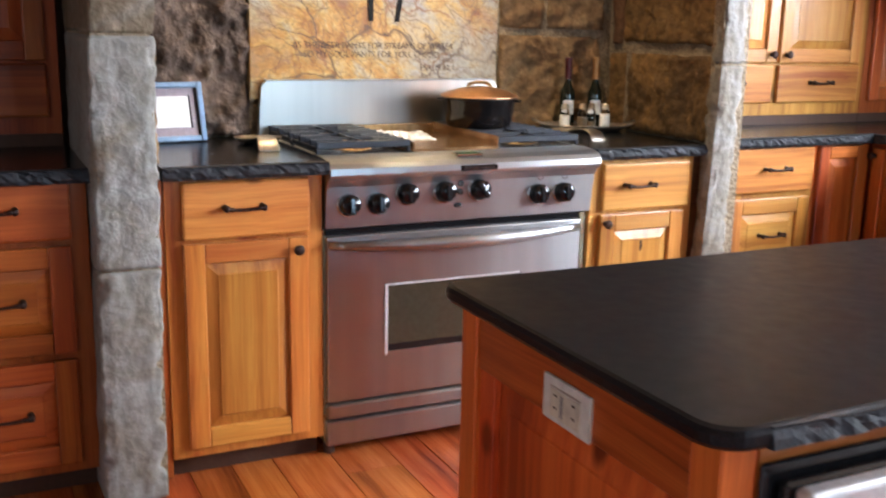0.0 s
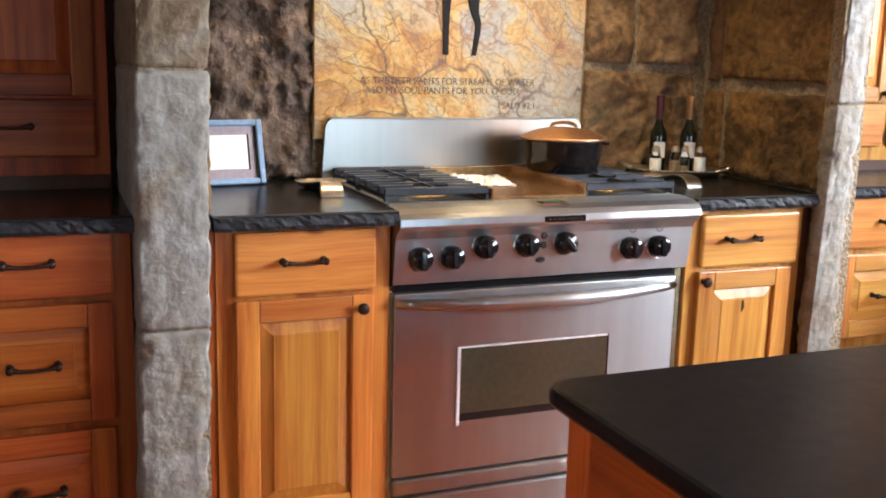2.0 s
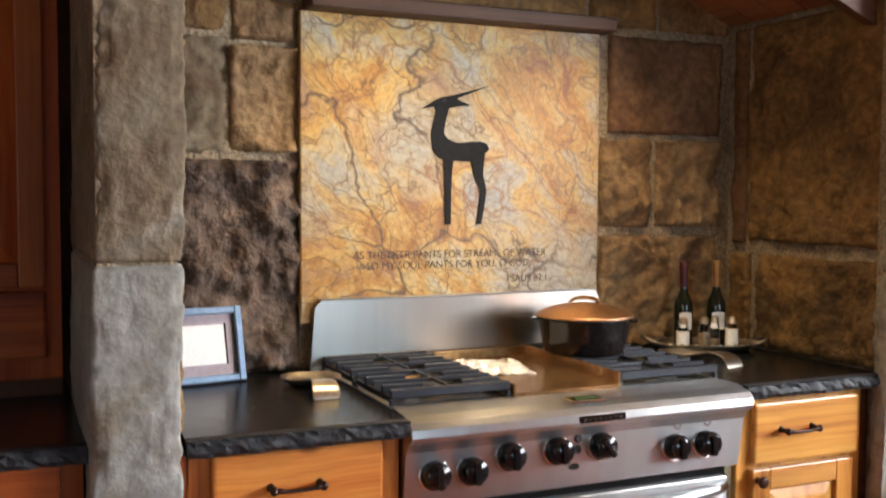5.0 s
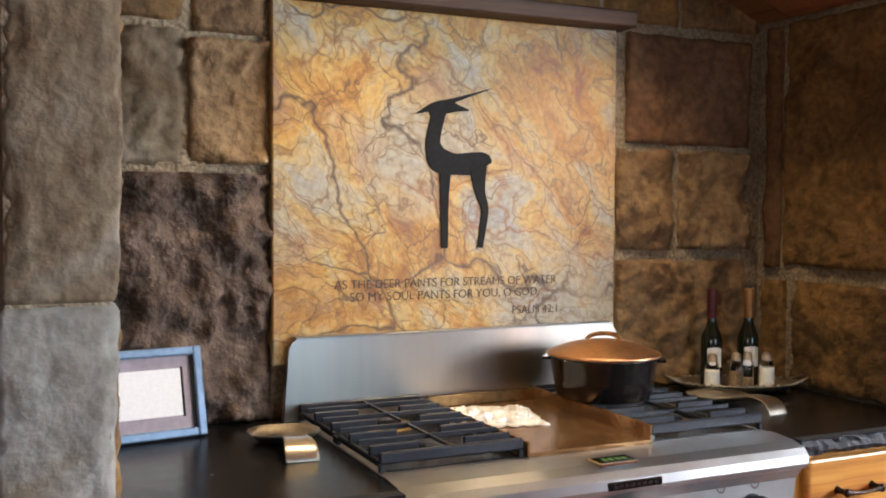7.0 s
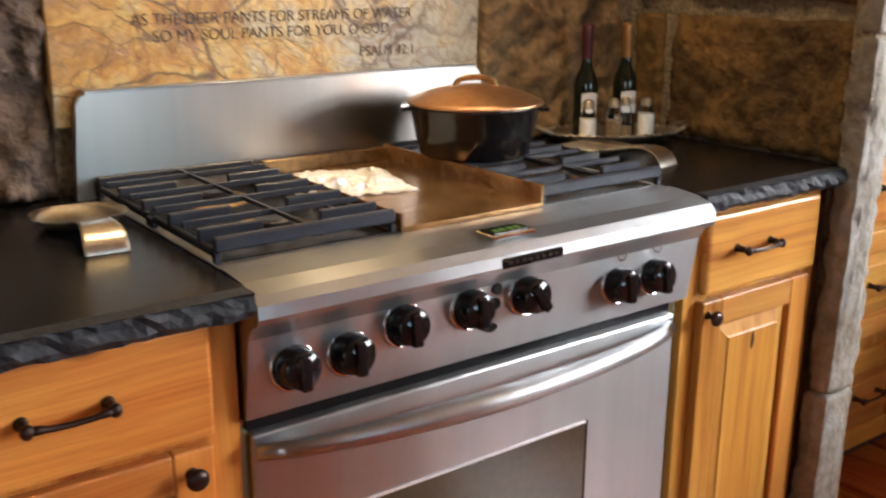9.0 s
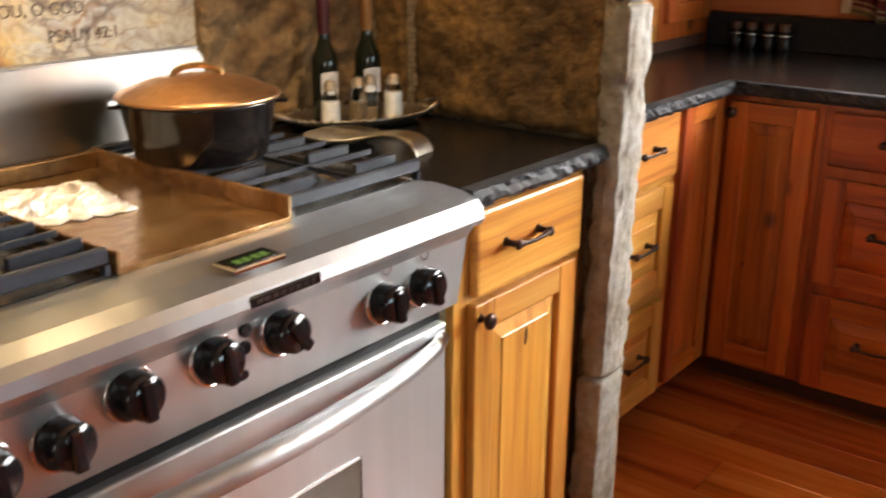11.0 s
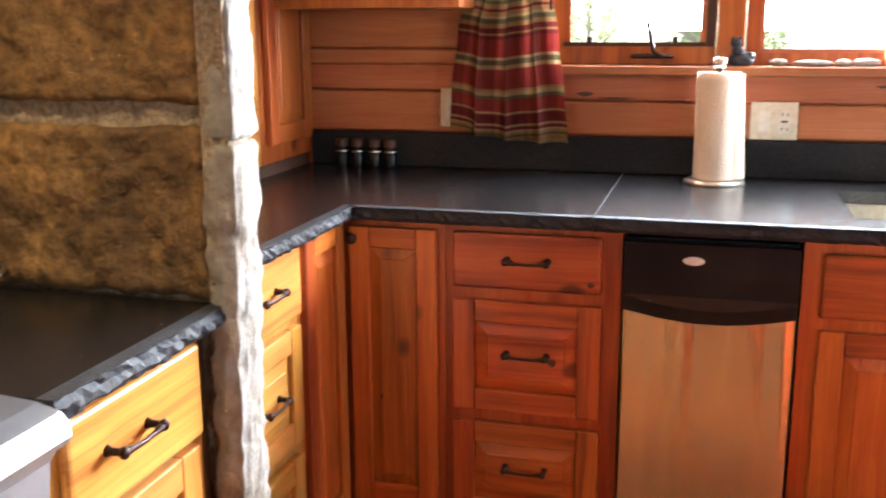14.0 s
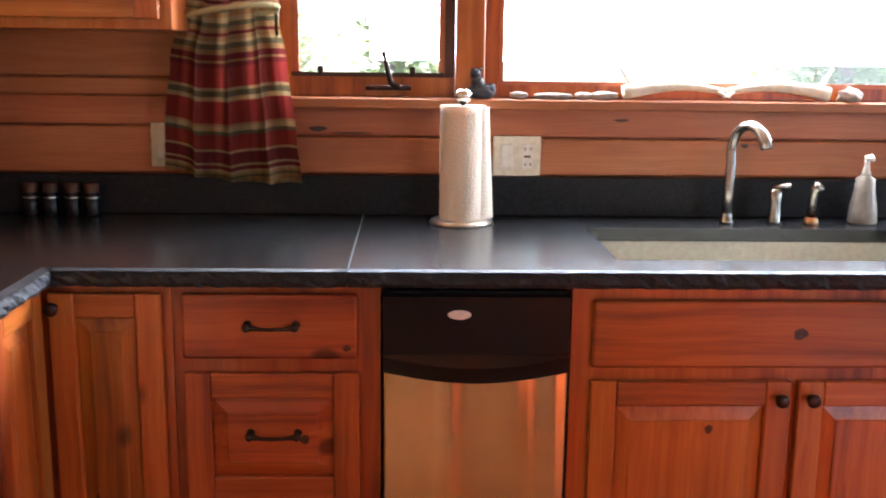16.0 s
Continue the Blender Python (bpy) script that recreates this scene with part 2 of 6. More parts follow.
def brushed(name, color=(0.385, 0.395, 0.40), rough=0.32, smudge=0.008, wave=0.0, smear=0.78):
    """Stainless steel brushed level, which smears reflections upright, with soft smudges."""
    m, n, l, b = material(name)
    co = n.new("ShaderNodeTexCoord")
    c = n.new("ShaderNodeTexNoise")
    c.inputs["Scale"].default_value, c.inputs["Detail"].default_value = 4, 4
    l.new(co.outputs["Object"], c.inputs["Vector"])
    mr = n.new("ShaderNodeMapRange")
    mr.inputs["From Min"].default_value, mr.inputs["From Max"].default_value = 0.3, 0.7
    mr.inputs["To Min"].default_value, mr.inputs["To Max"].default_value = rough - smudge, rough + smudge
    l.new(c.outputs["Fac"], mr.inputs["Value"])
    l.new(mr.outputs[0], b.inputs["Roughness"])
    b.inputs["Metallic"].default_value = 1
    # faint upright streaks of colour, after the highlights that the brushing smears
    mp = n.new("ShaderNodeMapping")
    mp.inputs["Scale"].default_value = (26, 26, 0.8)
    l.new(co.outputs["Object"], mp.inputs["Vector"])
    st = n.new("ShaderNodeTexNoise")
    st.inputs["Scale"].default_value, st.inputs["Detail"].default_value = 1, 3
    l.new(mp.outputs[0], st.inputs["Vector"])
    sr = n.new("ShaderNodeValToRGB")
    sr.color_ramp.elements[0].position, sr.color_ramp.elements[1].position = 0.3, 0.7
    sr.color_ramp.elements[0].color, sr.color_ramp.elements[1].color = (*[k * 0.95 for k in color], 1), (*[min(1, k * 1.05) for k in color], 1)
    l.new(st.outputs["Fac"], sr.inputs["Fac"])
    l.new(sr.outputs[0], b.inputs["Base Color"])
    b.inputs["Anisotropic"].default_value = smear
    up = n.new("ShaderNodeCombineXYZ")
    up.inputs[1].default_value, up.inputs[2].default_value = 0.2, 1.0
    l.new(up.outputs[0], b.inputs["Tangent"])
    if wave:
        # sheet that is not quite flat bends reflections into upright streaks
        wv = n.new("ShaderNodeMapping")
        wv.inputs["Scale"].default_value = (11, 11, 0.5)
        l.new(co.outputs["Object"], wv.inputs["Vector"])
        ww = n.new("ShaderNodeTexNoise")
        ww.inputs["Scale"].default_value, ww.inputs["Detail"].default_value = 1, 1
        l.new(wv.outputs[0], ww.inputs["Vector"])
        bu = n.new("ShaderNodeBump")
        bu.inputs["Strength"].default_value, bu.inputs["Distance"].default_value = 1.0, wave
        l.new(ww.outputs["Fac"], bu.inputs["Height"])
        l.new(bu.outputs[0], b.inputs["Normal"])
    return m


def glass(name, color=(1, 1, 1), rough=0.0):
    m, n, l, b = material(name)
    b.inputs["Base Color"].default_value = (*color, 1)
    b.inputs["Transmission Weight"].default_value, b.inputs["Roughness"].default_value, b.inputs["IOR"].default_value = 1, rough, 1.45
    return m


def plaid():
    """Woven cotton with repeating bands of red, tan, green and cream, crossed by faint upright stripes."""
    m, n, l, b = material("plaid_cotton")
    co = n.new("ShaderNodeTexCoord")
    se = n.new("ShaderNodeSeparateXYZ")
    l.new(co.outputs["UV"], se.inputs[0])

    def bands(out, period, stops):
        d = n.new("ShaderNodeMath")
        d.operation = "DIVIDE"
        d.inputs[1].default_value = period
        f = n.new("ShaderNodeMath")
        f.operation = "FRACT"
        l.new(out, d.inputs[0])
        l.new(d.outputs[0], f.inputs[0])
        r = n.new("ShaderNodeValToRGB")
        r.color_ramp.interpolation = "CONSTANT"
        e = r.color_ramp.elements
        e[0].position, e[0].color = 0, (*stops[0][1], 1)
        e[1].position, e[1].color = stops[1][0], (*stops[1][1], 1)
        for p, c in stops[2:]:
            e.new(p).color = (*c, 1)
        l.new(f.outputs[0], r.inputs["Fac"])
        return r.outputs[0]

    red, deep, tan, green, cream = (0.31, 0.045, 0.038), (0.19, 0.03, 0.032), (0.38, 0.23, 0.10), (0.15, 0.13, 0.07), (0.46, 0.34, 0.18)
    h = bands(se.outputs["Y"], 0.45, ((0, tan), (0.03, green), (0.045, tan), (0.06, cream), (0.075, deep), (0.10, cream), (0.115, deep), (0.185, cream), (0.20, red), (0.29, green), (0.315, cream), (0.345, tan), (0.36, red), (0.50, cream), (0.525, green), (0.56, cream), (0.58, red),
                                      (0.70, deep), (0.73, tan), (0.745, deep), (0.78, tan), (0.81, green), (0.84, cream), (0.86, tan), (0.89, deep), (0.91, tan), (0.94, green), (0.965, cream)))
    v = bands(se.outputs["X"], 0.11, ((0, (1, 1, 1)), (0.3, (0.7, 0.62, 0.6)), (0.42, (1, 1, 1)), (0.7, (0.62, 0.66, 0.5)), (0.76, (1, 1, 1))))
    mx = n.new("ShaderNodeMix")
    mx.data_type, mx.blend_type = "RGBA", "MULTIPLY"
    mx.inputs["Factor"].default_value = 0.55
    l.new(h, mx.inputs["A"])
    l.new(v, mx.inputs["B"])
    l.new(mx.outputs["Result"], b.inputs["Base Color"])
    b.inputs["Roughness"].default_value = 0.9
    no = n.new("ShaderNodeTexNoise")
    no.inputs["Scale"].default_value = 500
    bu = n.new("ShaderNodeBump")
    bu.inputs["Strength"].default_value, bu.inputs["Distance"].default_value = 0.3, 0.001
    l.new(no.outputs["Fac"], bu.inputs["Height"])
    l.new(bu.outputs[0], b.inputs["Normal"])
    tr = n.new("ShaderNodeBsdfTranslucent")
    l.new(mx.outputs["Result"], tr.inputs["Color"])
    ms = n.new("ShaderNodeMixShader")
    ms.inputs[0].default_value = 0.3
    l.new(b.outputs[0], ms.inputs[1])
    l.new(tr.outputs[0], ms.inputs[2])
    l.new(ms.outputs[0], n["Material Output"].inputs["Surface"])
    return m


# one pine in four tones: honey stands for the lit fronts, red for shade
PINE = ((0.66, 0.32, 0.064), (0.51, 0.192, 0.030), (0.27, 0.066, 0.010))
SHADED_PINE = ((0.53, 0.178, 0.032), (0.39, 0.100, 0.014), (0.18, 0.034, 0.006))
LIT_PINE = ((0.64, 0.36, 0.088), (0.51, 0.235, 0.043), (0.29, 0.090, 0.015))
SHADED_V, SHADED_H = wood("shaded_pine_upright", "z", *SHADED_PINE), wood("shaded_pine_level", "x", *SHADED_PINE)
WOOD_V, WOOD_H = wood("pine_upright", "z", *PINE), wood("pine_level", "x", *PINE)
# darkest tone, standing for the dim light on the left bank
DIM_PINE = ((0.44, 0.135, 0.024), (0.31, 0.072, 0.010), (0.14, 0.026, 0.005))
DIM_V, DIM_H = wood("dim_pine_upright", "z", *DIM_PINE), wood("dim_pine_level", "x", *DIM_PINE)
LIT_V, LIT_H = wood("lit_pine_upright", "z", *LIT_PINE), wood("lit_pine_level", "x", *LIT_PINE)
WOOD_Y = wood("pine_deep", "y", *PINE)
FLOOR_WOOD = wood("floor_pine", "y", (0.59, 0.195, 0.047), (0.44, 0.112, 0.022), (0.19, 0.042, 0.009), rough=0.26, knots=0.85, ring=0.7)
LOG_WOOD = wood("wall_pine", "y", (0.52, 0.20, 0.075), (0.44, 0.15, 0.05), (0.34, 0.105, 0.034), rough=0.5, knots=0.6, ring=0.5, coat=0.1)
DARK_WOOD = wood("dark_beam", "x", (0.16, 0.07, 0.03), (0.10, 0.04, 0.018), (0.05, 0.02, 0.01), rough=0.6, coat=0.05)
HOOD_WOOD = wood("hood_pine", "y", (0.34, 0.17, 0.08), (0.26, 0.12, 0.05), (0.16, 0.06, 0.025), rough=0.55, coat=0.05)
KNOT = plain("wood_knot", (0.045, 0.014, 0.006), 0.4, scale=90, vary=0.5, coat=0.14)
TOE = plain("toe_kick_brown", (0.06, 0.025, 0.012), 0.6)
GRANITE = plain("honed_black_granite", (0.013, 0.013, 0.014), 0.22, scale=300, vary=0.5, bump=0.05)
ALCOVE_GRANITE = plain("polished_alcove_granite", (0.010, 0.010, 0.011), 0.24, scale=300, vary=0.5, bump=0.05)
ALCOVE_GRANITE.node_tree.nodes["Principled BSDF"].inputs["Specular IOR Level"].default_value = 0.3
ISLAND_GRANITE = plain("honed_island_granite", (0.011, 0.011, 0.013), 0.36, scale=300, vary=0.5, bump=0.05)
ISLAND_GRANITE.node_tree.nodes["Principled BSDF"].inputs["Specular IOR Level"].default_value = 0.2
GRANITE_ROUGH = plain("chiselled_black_granite", (0.013, 0.015, 0.020), 0.68, scale=120, vary=0.5, bump=0.5)
SLATE = plain("dark_backsplash_stone", (0.014, 0.015, 0.018), 0.5, scale=120, vary=0.4, bump=0.05)
SLATE.node_tree.nodes["Principled BSDF"].inputs["Specular IOR Level"].default_value = 0.22
STEEL, STEEL_V = brushed("brushed_steel", wave=0.002), brushed("brushed_steel_door", (0.50, 0.52, 0.36), rough=0.25, wave=0.02, smear=0.6)
STEEL_DARK = brushed("smudged_steel", (0.50, 0.475, 0.435), rough=0.29, smudge=0.01, smear=0.6)
CHROME = plain("chrome", (0.75, 0.74, 0.72), 0.12, 1.0, vary=0.03)
SATIN = plain("pale_satin_steel", (0.78, 0.79, 0.80), 0.45, 0.6)
PEWTER = plain("pewter", (0.55, 0.50, 0.42), 0.3, 1.0, scale=90, bump=0.15)
BRONZE = plain("oil_rubbed_bronze", (0.055, 0.035, 0.03), 0.36, 0.85, vary=0.3)
IRON = plain("enamelled_iron", (0.014, 0.018, 0.028), 0.34, 0.0, scale=200, vary=0.3, bump=0.1)
BLACK = plain("black_plastic", (0.012, 0.012, 0.013), 0.22)
BLACK_PANEL = plain("black_panel", (0.006, 0.006, 0.007), 0.3)
BLACK_PANEL.node_tree.nodes["Principled BSDF"].inputs["Specular IOR Level"].default_value = 0.2
BLACK_GLOSS = plain("black_gloss", (0.008, 0.008, 0.009), 0.1)
POT_BLACK = plain("black_enamel", (0.012, 0.010, 0.010), 0.16)
COPPER = plain("hammered_copper", (0.66, 0.38, 0.21), 0.34, 1.0, scale=60, bump=0.05)
GRIDDLE = stone("seasoned_griddle", ((0.10, 0.042, 0.016), (0.38, 0.21, 0.09), (0.56, 0.39, 0.22)), rough=0.24, scale=7, bump=0.05, grit=0.3)
GRIDDLE.node_tree.nodes["Principled BSDF"].inputs["Metallic"].default_value = 0.7
BRASS = plain("tarnished_brass", (0.35, 0.24, 0.12), 0.35, 1.0, vary=0.3)
FOIL = plain("crumpled_foil", (0.86, 0.85, 0.83), 0.42, 0.6, scale=45, bump=0.35)
WHITE = plain("white_plastic", (0.72, 0.70, 0.64), 0.4)
IVORY = plain("ivory_plastic", (0.66, 0.62, 0.50), 0.4)
PAPER = plain("paper", (0.84, 0.85, 0.87), 0.85, scale=120, bump=0.1, vary=0.04)
TOWEL = plain("paper_towel", (0.77, 0.66, 0.53), 0.95, scale=160, bump=0.6, vary=0.05)
FRAME_BLUE = plain("silver_blue_frame", (0.23, 0.35, 0.52), 0.32, 0.4)
MAT_MAUVE = plain("mauve_mount_board", (0.34, 0.29, 0.33), 0.9)
GREY_STONE = stone("grey_sandstone", ((0.17, 0.12, 0.065), (0.28, 0.27, 0.235), (0.33, 0.335, 0.32), (0.40, 0.405, 0.40)), scale=3.4, bump=0.22, fine=46, grit=0.35)
TAN_STONE = stone("tan_sandstone", ((0.10, 0.055, 0.026), (0.27, 0.165, 0.075), (0.44, 0.31, 0.16)), scale=5, bump=0.5)
WEATHERED_STONE = stone("weathered_sandstone", ((0.13, 0.075, 0.034), (0.21, 0.165, 0.105), (0.28, 0.265, 0.235)), scale=3, bump=0.3, grit=0.4)
PALE_STONE = stone("pale_split_sandstone", ((0.13, 0.080, 0.040), (0.26, 0.235, 0.19), (0.33, 0.32, 0.29), (0.40, 0.40, 0.385)), scale=5, bump=0.25, fine=46, grit=0.4)
DARK_STONE = stone("dark_rough_stone", ((0.03, 0.02, 0.017), (0.13, 0.088, 0.066), (0.32, 0.21, 0.14)), scale=6, bump=0.9, fine=26)
BROWN_STONE = stone("brown_sandstone", ((0.11, 0.050, 0.023), (0.20, 0.100, 0.046), (0.31, 0.18, 0.085)), scale=4, bump=0.35)
OLIVE_STONE = stone("olive_sandstone", ((0.085, 0.048, 0.019), (0.225, 0.126, 0.040), (0.43, 0.235, 0.072)), scale=5, bump=0.5)
MORTAR = stone("mortar", ((0.25, 0.19, 0.125), (0.36, 0.285, 0.19), (0.46, 0.375, 0.26)), rough=0.95, scale=12, bump=0.5, fine=90)
SLAB = veined_granite()
INLAY = plain("black_inlay", (0.007, 0.007, 0.007), 0.6, scale=120, vary=0.5)
INLAY.node_tree.nodes["Principled BSDF"].inputs["Specular IOR Level"].default_value = 0.2
LETTER = plain("engraved_letter", (0.055, 0.033, 0.018), 0.7)
PLASTER = plain("wall_plaster", (0.36, 0.31, 0.26), 0.9, scale=30, bump=0.1)
CEIL = plain("ceiling_pine_paint", (0.30, 0.16, 0.07), 0.7, scale=8)
CLEAR = glass("clear_glass")
WINE_GLASS = plain("dark_bottle_glass", (0.010, 0.014, 0.009), 0.06)
WAX_RED, WAX_GOLD = plain("red_capsule", (0.07, 0.010, 0.015), 0.35), plain("gold_capsule", (0.34, 0.17, 0.06), 0.35, 0.5)
SALT, PEPPER = plain("salt", (0.80, 0.79, 0.76), 0.9), plain("pepper", (0.22, 0.15, 0.08), 0.9, scale=300, vary=0.6)
OVEN_GLASS = plain("oven_glass", (0.05, 0.045, 0.03), 0.07, coat=0.4)
PLAID = plaid()
LEAF = plain("tree_leaf", (0.075, 0.10, 0.035), 0.6, scale=3, vary=0.35)
leaf_n, leaf_l = LEAF.node_tree.nodes, LEAF.node_tree.links
leaf_t, leaf_m = leaf_n.new("ShaderNodeBsdfTranslucent"), leaf_n.new("ShaderNodeMixShader")
leaf_t.inputs["Color"].default_value = (0.36, 0.43, 0.21, 1)
leaf_m.inputs[0].default_value = 0.6
leaf_l.new(leaf_n["Principled BSDF"].outputs[0], leaf_m.inputs[1])
leaf_l.new(leaf_t.outputs[0], leaf_m.inputs[2])
leaf_l.new(leaf_m.outputs[0], leaf_n["Material Output"].inputs["Surface"])
BARK = plain("bark", (0.26, 0.21, 0.16), 0.9, scale=20, bump=0.5)
GRASS = plain("dry_grass_ground", (0.22, 0.22, 0.12), 0.95, scale=1.5, vary=0.3)
BONE = plain("sun_bleached_antler", (0.72, 0.64, 0.51), 0.6, scale=40, bump=0.2)
PEBBLE = stone("river_pebble", ((0.22, 0.15, 0.11), (0.40, 0.33, 0.27), (0.52, 0.46, 0.40)), scale=14, bump=0.2)
FIGURINE = plain("black_cast_iron", (0.02, 0.02, 0.024), 0.45, 0.3, scale=80, bump=0.4)
SINK_CREAM = plain("cream_sink_enamel", (0.34, 0.31, 0.25), 0.35)
NICKEL = plain("brushed_nickel", (0.36, 0.33, 0.29), 0.26, 1.0, vary=0.05)
SPICE = plain("spice_glass", (0.012, 0.010, 0.010), 0.2)
SPICE.node_tree.nodes["Principled BSDF"].inputs["Specular IOR Level"].default_value = 0.25
lcd, lcd_n, lcd_l, lcd_b = material("green_display")
lcd_b.inputs["Base Color"].default_value = (0.01, 0.015, 0.008, 1)
lcd_b.inputs["Roughness"].default_value = 0.15
seg, _, _, seg_b = material("lit_digits")
seg_b.inputs["Base Color"].default_value = (0.02, 0.05, 0.01, 1)
seg_b.inputs["Emission Color"].default_value, seg_b.inputs["Emission Strength"].default_value = (0.25, 0.6, 0.08, 1), 0.06
bulb, _, _, bulb_b = material("lamp_lens")
bulb_b.inputs["Emission Color"].default_value, bulb_b.inputs["Emission Strength"].default_value = (1.0, 0.72, 0.4, 1), 4

# ---- building helpers ----


def thing(name, m, label, category, group="", kind=""):
    ob = new(name)
    ob.matrix_world = m
    return tagged(ob, label, category, group, kind)


def part(name, bm, mat, parent=None, label="", smooth=False, m=None):
    me = bpy.data.meshes.new(name)
    bm.to_mesh(me)
    bm.free()
    me.materials.append(mat)
    if smooth:
        me.shade_smooth()
    ob = new(name, me)
    if parent is not None:
        ob.parent = parent
    if m is not None:
        ob.matrix_basis = m
    if label:
        ob["label"] = label
    return ob


def box(bm, x0, x1, y0, y1, z0, z1, bevel=0.0, seg=1):
    r = bmesh.ops.create_cube(bm, size=1, matrix=Matrix.Translation(((x0 + x1) / 2, (y0 + y1) / 2, (z0 + z1) / 2)) @ Matrix.Diagonal((abs(x1 - x0), abs(y1 - y0), abs(z1 - z0), 1)))
    if bevel:
        es = {e for v in r["verts"] for e in v.link_edges}
        bmesh.ops.bevel(bm, geom=list(es), offset=bevel, segments=seg, affect="EDGES", profile=0.5)
    return bm


def B(*boxes, bevel=0.0, seg=1):
    bm = bmesh.new()
    for b in boxes:
        box(bm, *b, bevel=bevel, seg=seg)
    return bm


def lathe(profile, n=32, bm=None, m=None):
    """Turn (radius, height) pairs about z."""
    bm = bm or bmesh.new()
    rings = []
    for r, z in profile:
        if r < 1e-5:
            rings.append([bm.verts.new((0, 0, z))])
        else:
            rings.append([bm.verts.new((r * math.cos(2 * math.pi * i / n), r * math.sin(2 * math.pi * i / n), z)) for i in range(n)])
    for a, b in zip(rings, rings[1:]):
        for i in range(n):
            j = (i + 1) % n
            q = [a[i % len(a)], a[j % len(a)], b[j % len(b)], b[i % len(b)]]
            q = list(dict.fromkeys(q))
            if len(q) > 2:
                bm.faces.new(q)
    if m is not None:
        bmesh.ops.transform(bm, matrix=m, verts=[v for ring in rings for v in ring])
    return bm


def tube(points, radius, n=10, bm=None, closed=False, flat=1.0):
    """A round bar along points; radius is a number or a list of numbers."""
    bm = bm or bmesh.new()
    ps = [Vector(p) for p in points]
    rs = radius if isinstance(radius, (list, tuple)) else [radius] * len(ps)
    rings, up = [], None
    for i, p in enumerate(ps):
        a, b = ps[i - 1] if (i or closed) else p, ps[(i + 1) % len(ps)] if (i + 1 < len(ps) or closed) else p
        d = (b - a).normalized()
        if up is None:
            up = d.orthogonal().normalized()
        up = (up - d * up.dot(d)).normalized()
        side = d.cross(up)
        rings.append([bm.verts.new(p + rs[i] * (math.cos(2 * math.pi * k / n) * up + flat * math.sin(2 * math.pi * k / n) * side)) for k in range(n)])
    pairs = list(zip(rings, rings[1:])) + ([(rings[-1], rings[0])] if closed else [])
    for a, b in pairs:
        for k in range(n):
            bm.faces.new((a[k], a[(k + 1) % n], b[(k + 1) % n], b[k]))
    if not closed:
        bm.faces.new(rings[0][::-1])
        bm.faces.new(rings[-1])
    return bm


def prism(outline, y0, y1, bm=None):
    """An outline in x and z, drawn out from y0 to y1."""
    bm = bm or bmesh.new()
    a = [bm.verts.new((x, y0, z)) for x, z in outline]
    b = [bm.verts.new((x, y1, z)) for x, z in outline]
    bm.faces.new(a)
    bm.faces.new(b[::-1])
    for i in range(len(a)):
        j = (i + 1) % len(a)
        bm.faces.new((a[j], a[i], b[i], b[j]))
    bmesh.ops.recalc_face_normals(bm, faces=bm.faces)
    return bm


def letters(body, size, x, y, z, mat, parent, name="inscription", spread=1.0, m=None, align="LEFT", width=None):
    cu = bpy.data.curves.new(name, "FONT")
    cu.body, cu.size, cu.extrude, cu.align_x, cu.space_character = body, size, 0.0006, align, spread
    cu.offset = -0.0001
    tmp = bpy.data.objects.new(name + "_curve", cu)
    scene.collection.objects.link(tmp)
    bpy.context.view_layer.update()
    me = bpy.data.meshes.new_from_object(tmp.evaluated_get(bpy.context.evaluated_depsgraph_get()))
    bpy.data.objects.remove(tmp)
    me.name = name
    me.materials.clear()
    me.materials.append(mat)
    sx = 1.0
    if width:
        xs = [v.co.x for v in me.vertices]
        sx = width / (max(xs) - min(xs))
    ob = new(name, me)
    ob.parent = parent
    ob.matrix_basis = (m or Matrix.Identity(4)) @ pose(x, y, z, 90, 0, 0) @ Matrix.Diagonal((sx, 1, 1, 1))
    return ob

# ---- large structure ----
TOP = 0.925          # counter height
XW, YW = 4.09, 3.55  # window wall, range wall
ISL = (0.775, 2.20, 0.755, 1.435, 0.903)

floor = tagged(part("floor", B((-3.0, XW + 0.3, -4.0, YW, -0.12, -0.012)), FLOOR_WOOD), "reddish knotty pine plank floor", "floor", kind="structure")
tagged(part("ceiling", B((-3.0, XW + 0.3, -4.0, YW, 2.7, 2.8)), CEIL), "wooden ceiling over the kitchen", "ceiling", kind="structure")
tagged(part("wall_north", B((-3.0, XW + 0.3, YW, YW + 0.2, 0, 2.7)), PLASTER), "plain wall behind the cabinets and cooking alcove", "wall", kind="structure")
tagged(part("wall_south", B((-3.0, 2.0, -4.2, -4.0, 0, 2.7), (3.8, XW + 0.3, -4.2, -4.0, 0, 2.7), (2.0, 3.8, -4.2, -4.0, 0, 0.85), (2.0, 3.8, -4.2, -4.0, 2.35, 2.7)), PLASTER), "plain wall with a wide window opening", "wall", kind="structure")
tagged(part("wall_west", B((-3.2, -3.0, -4.2, -3.0, 0, 2.7), (-3.2, -3.0, -1.4, YW + 0.2, 0, 2.7), (-3.2, -3.0, -3.0, -1.4, 0, 0.95), (-3.2, -3.0, -3.0, -1.4, 2.25, 2.7)), PLASTER), "plain unseen wall with an added window opening", "wall", kind="structure")

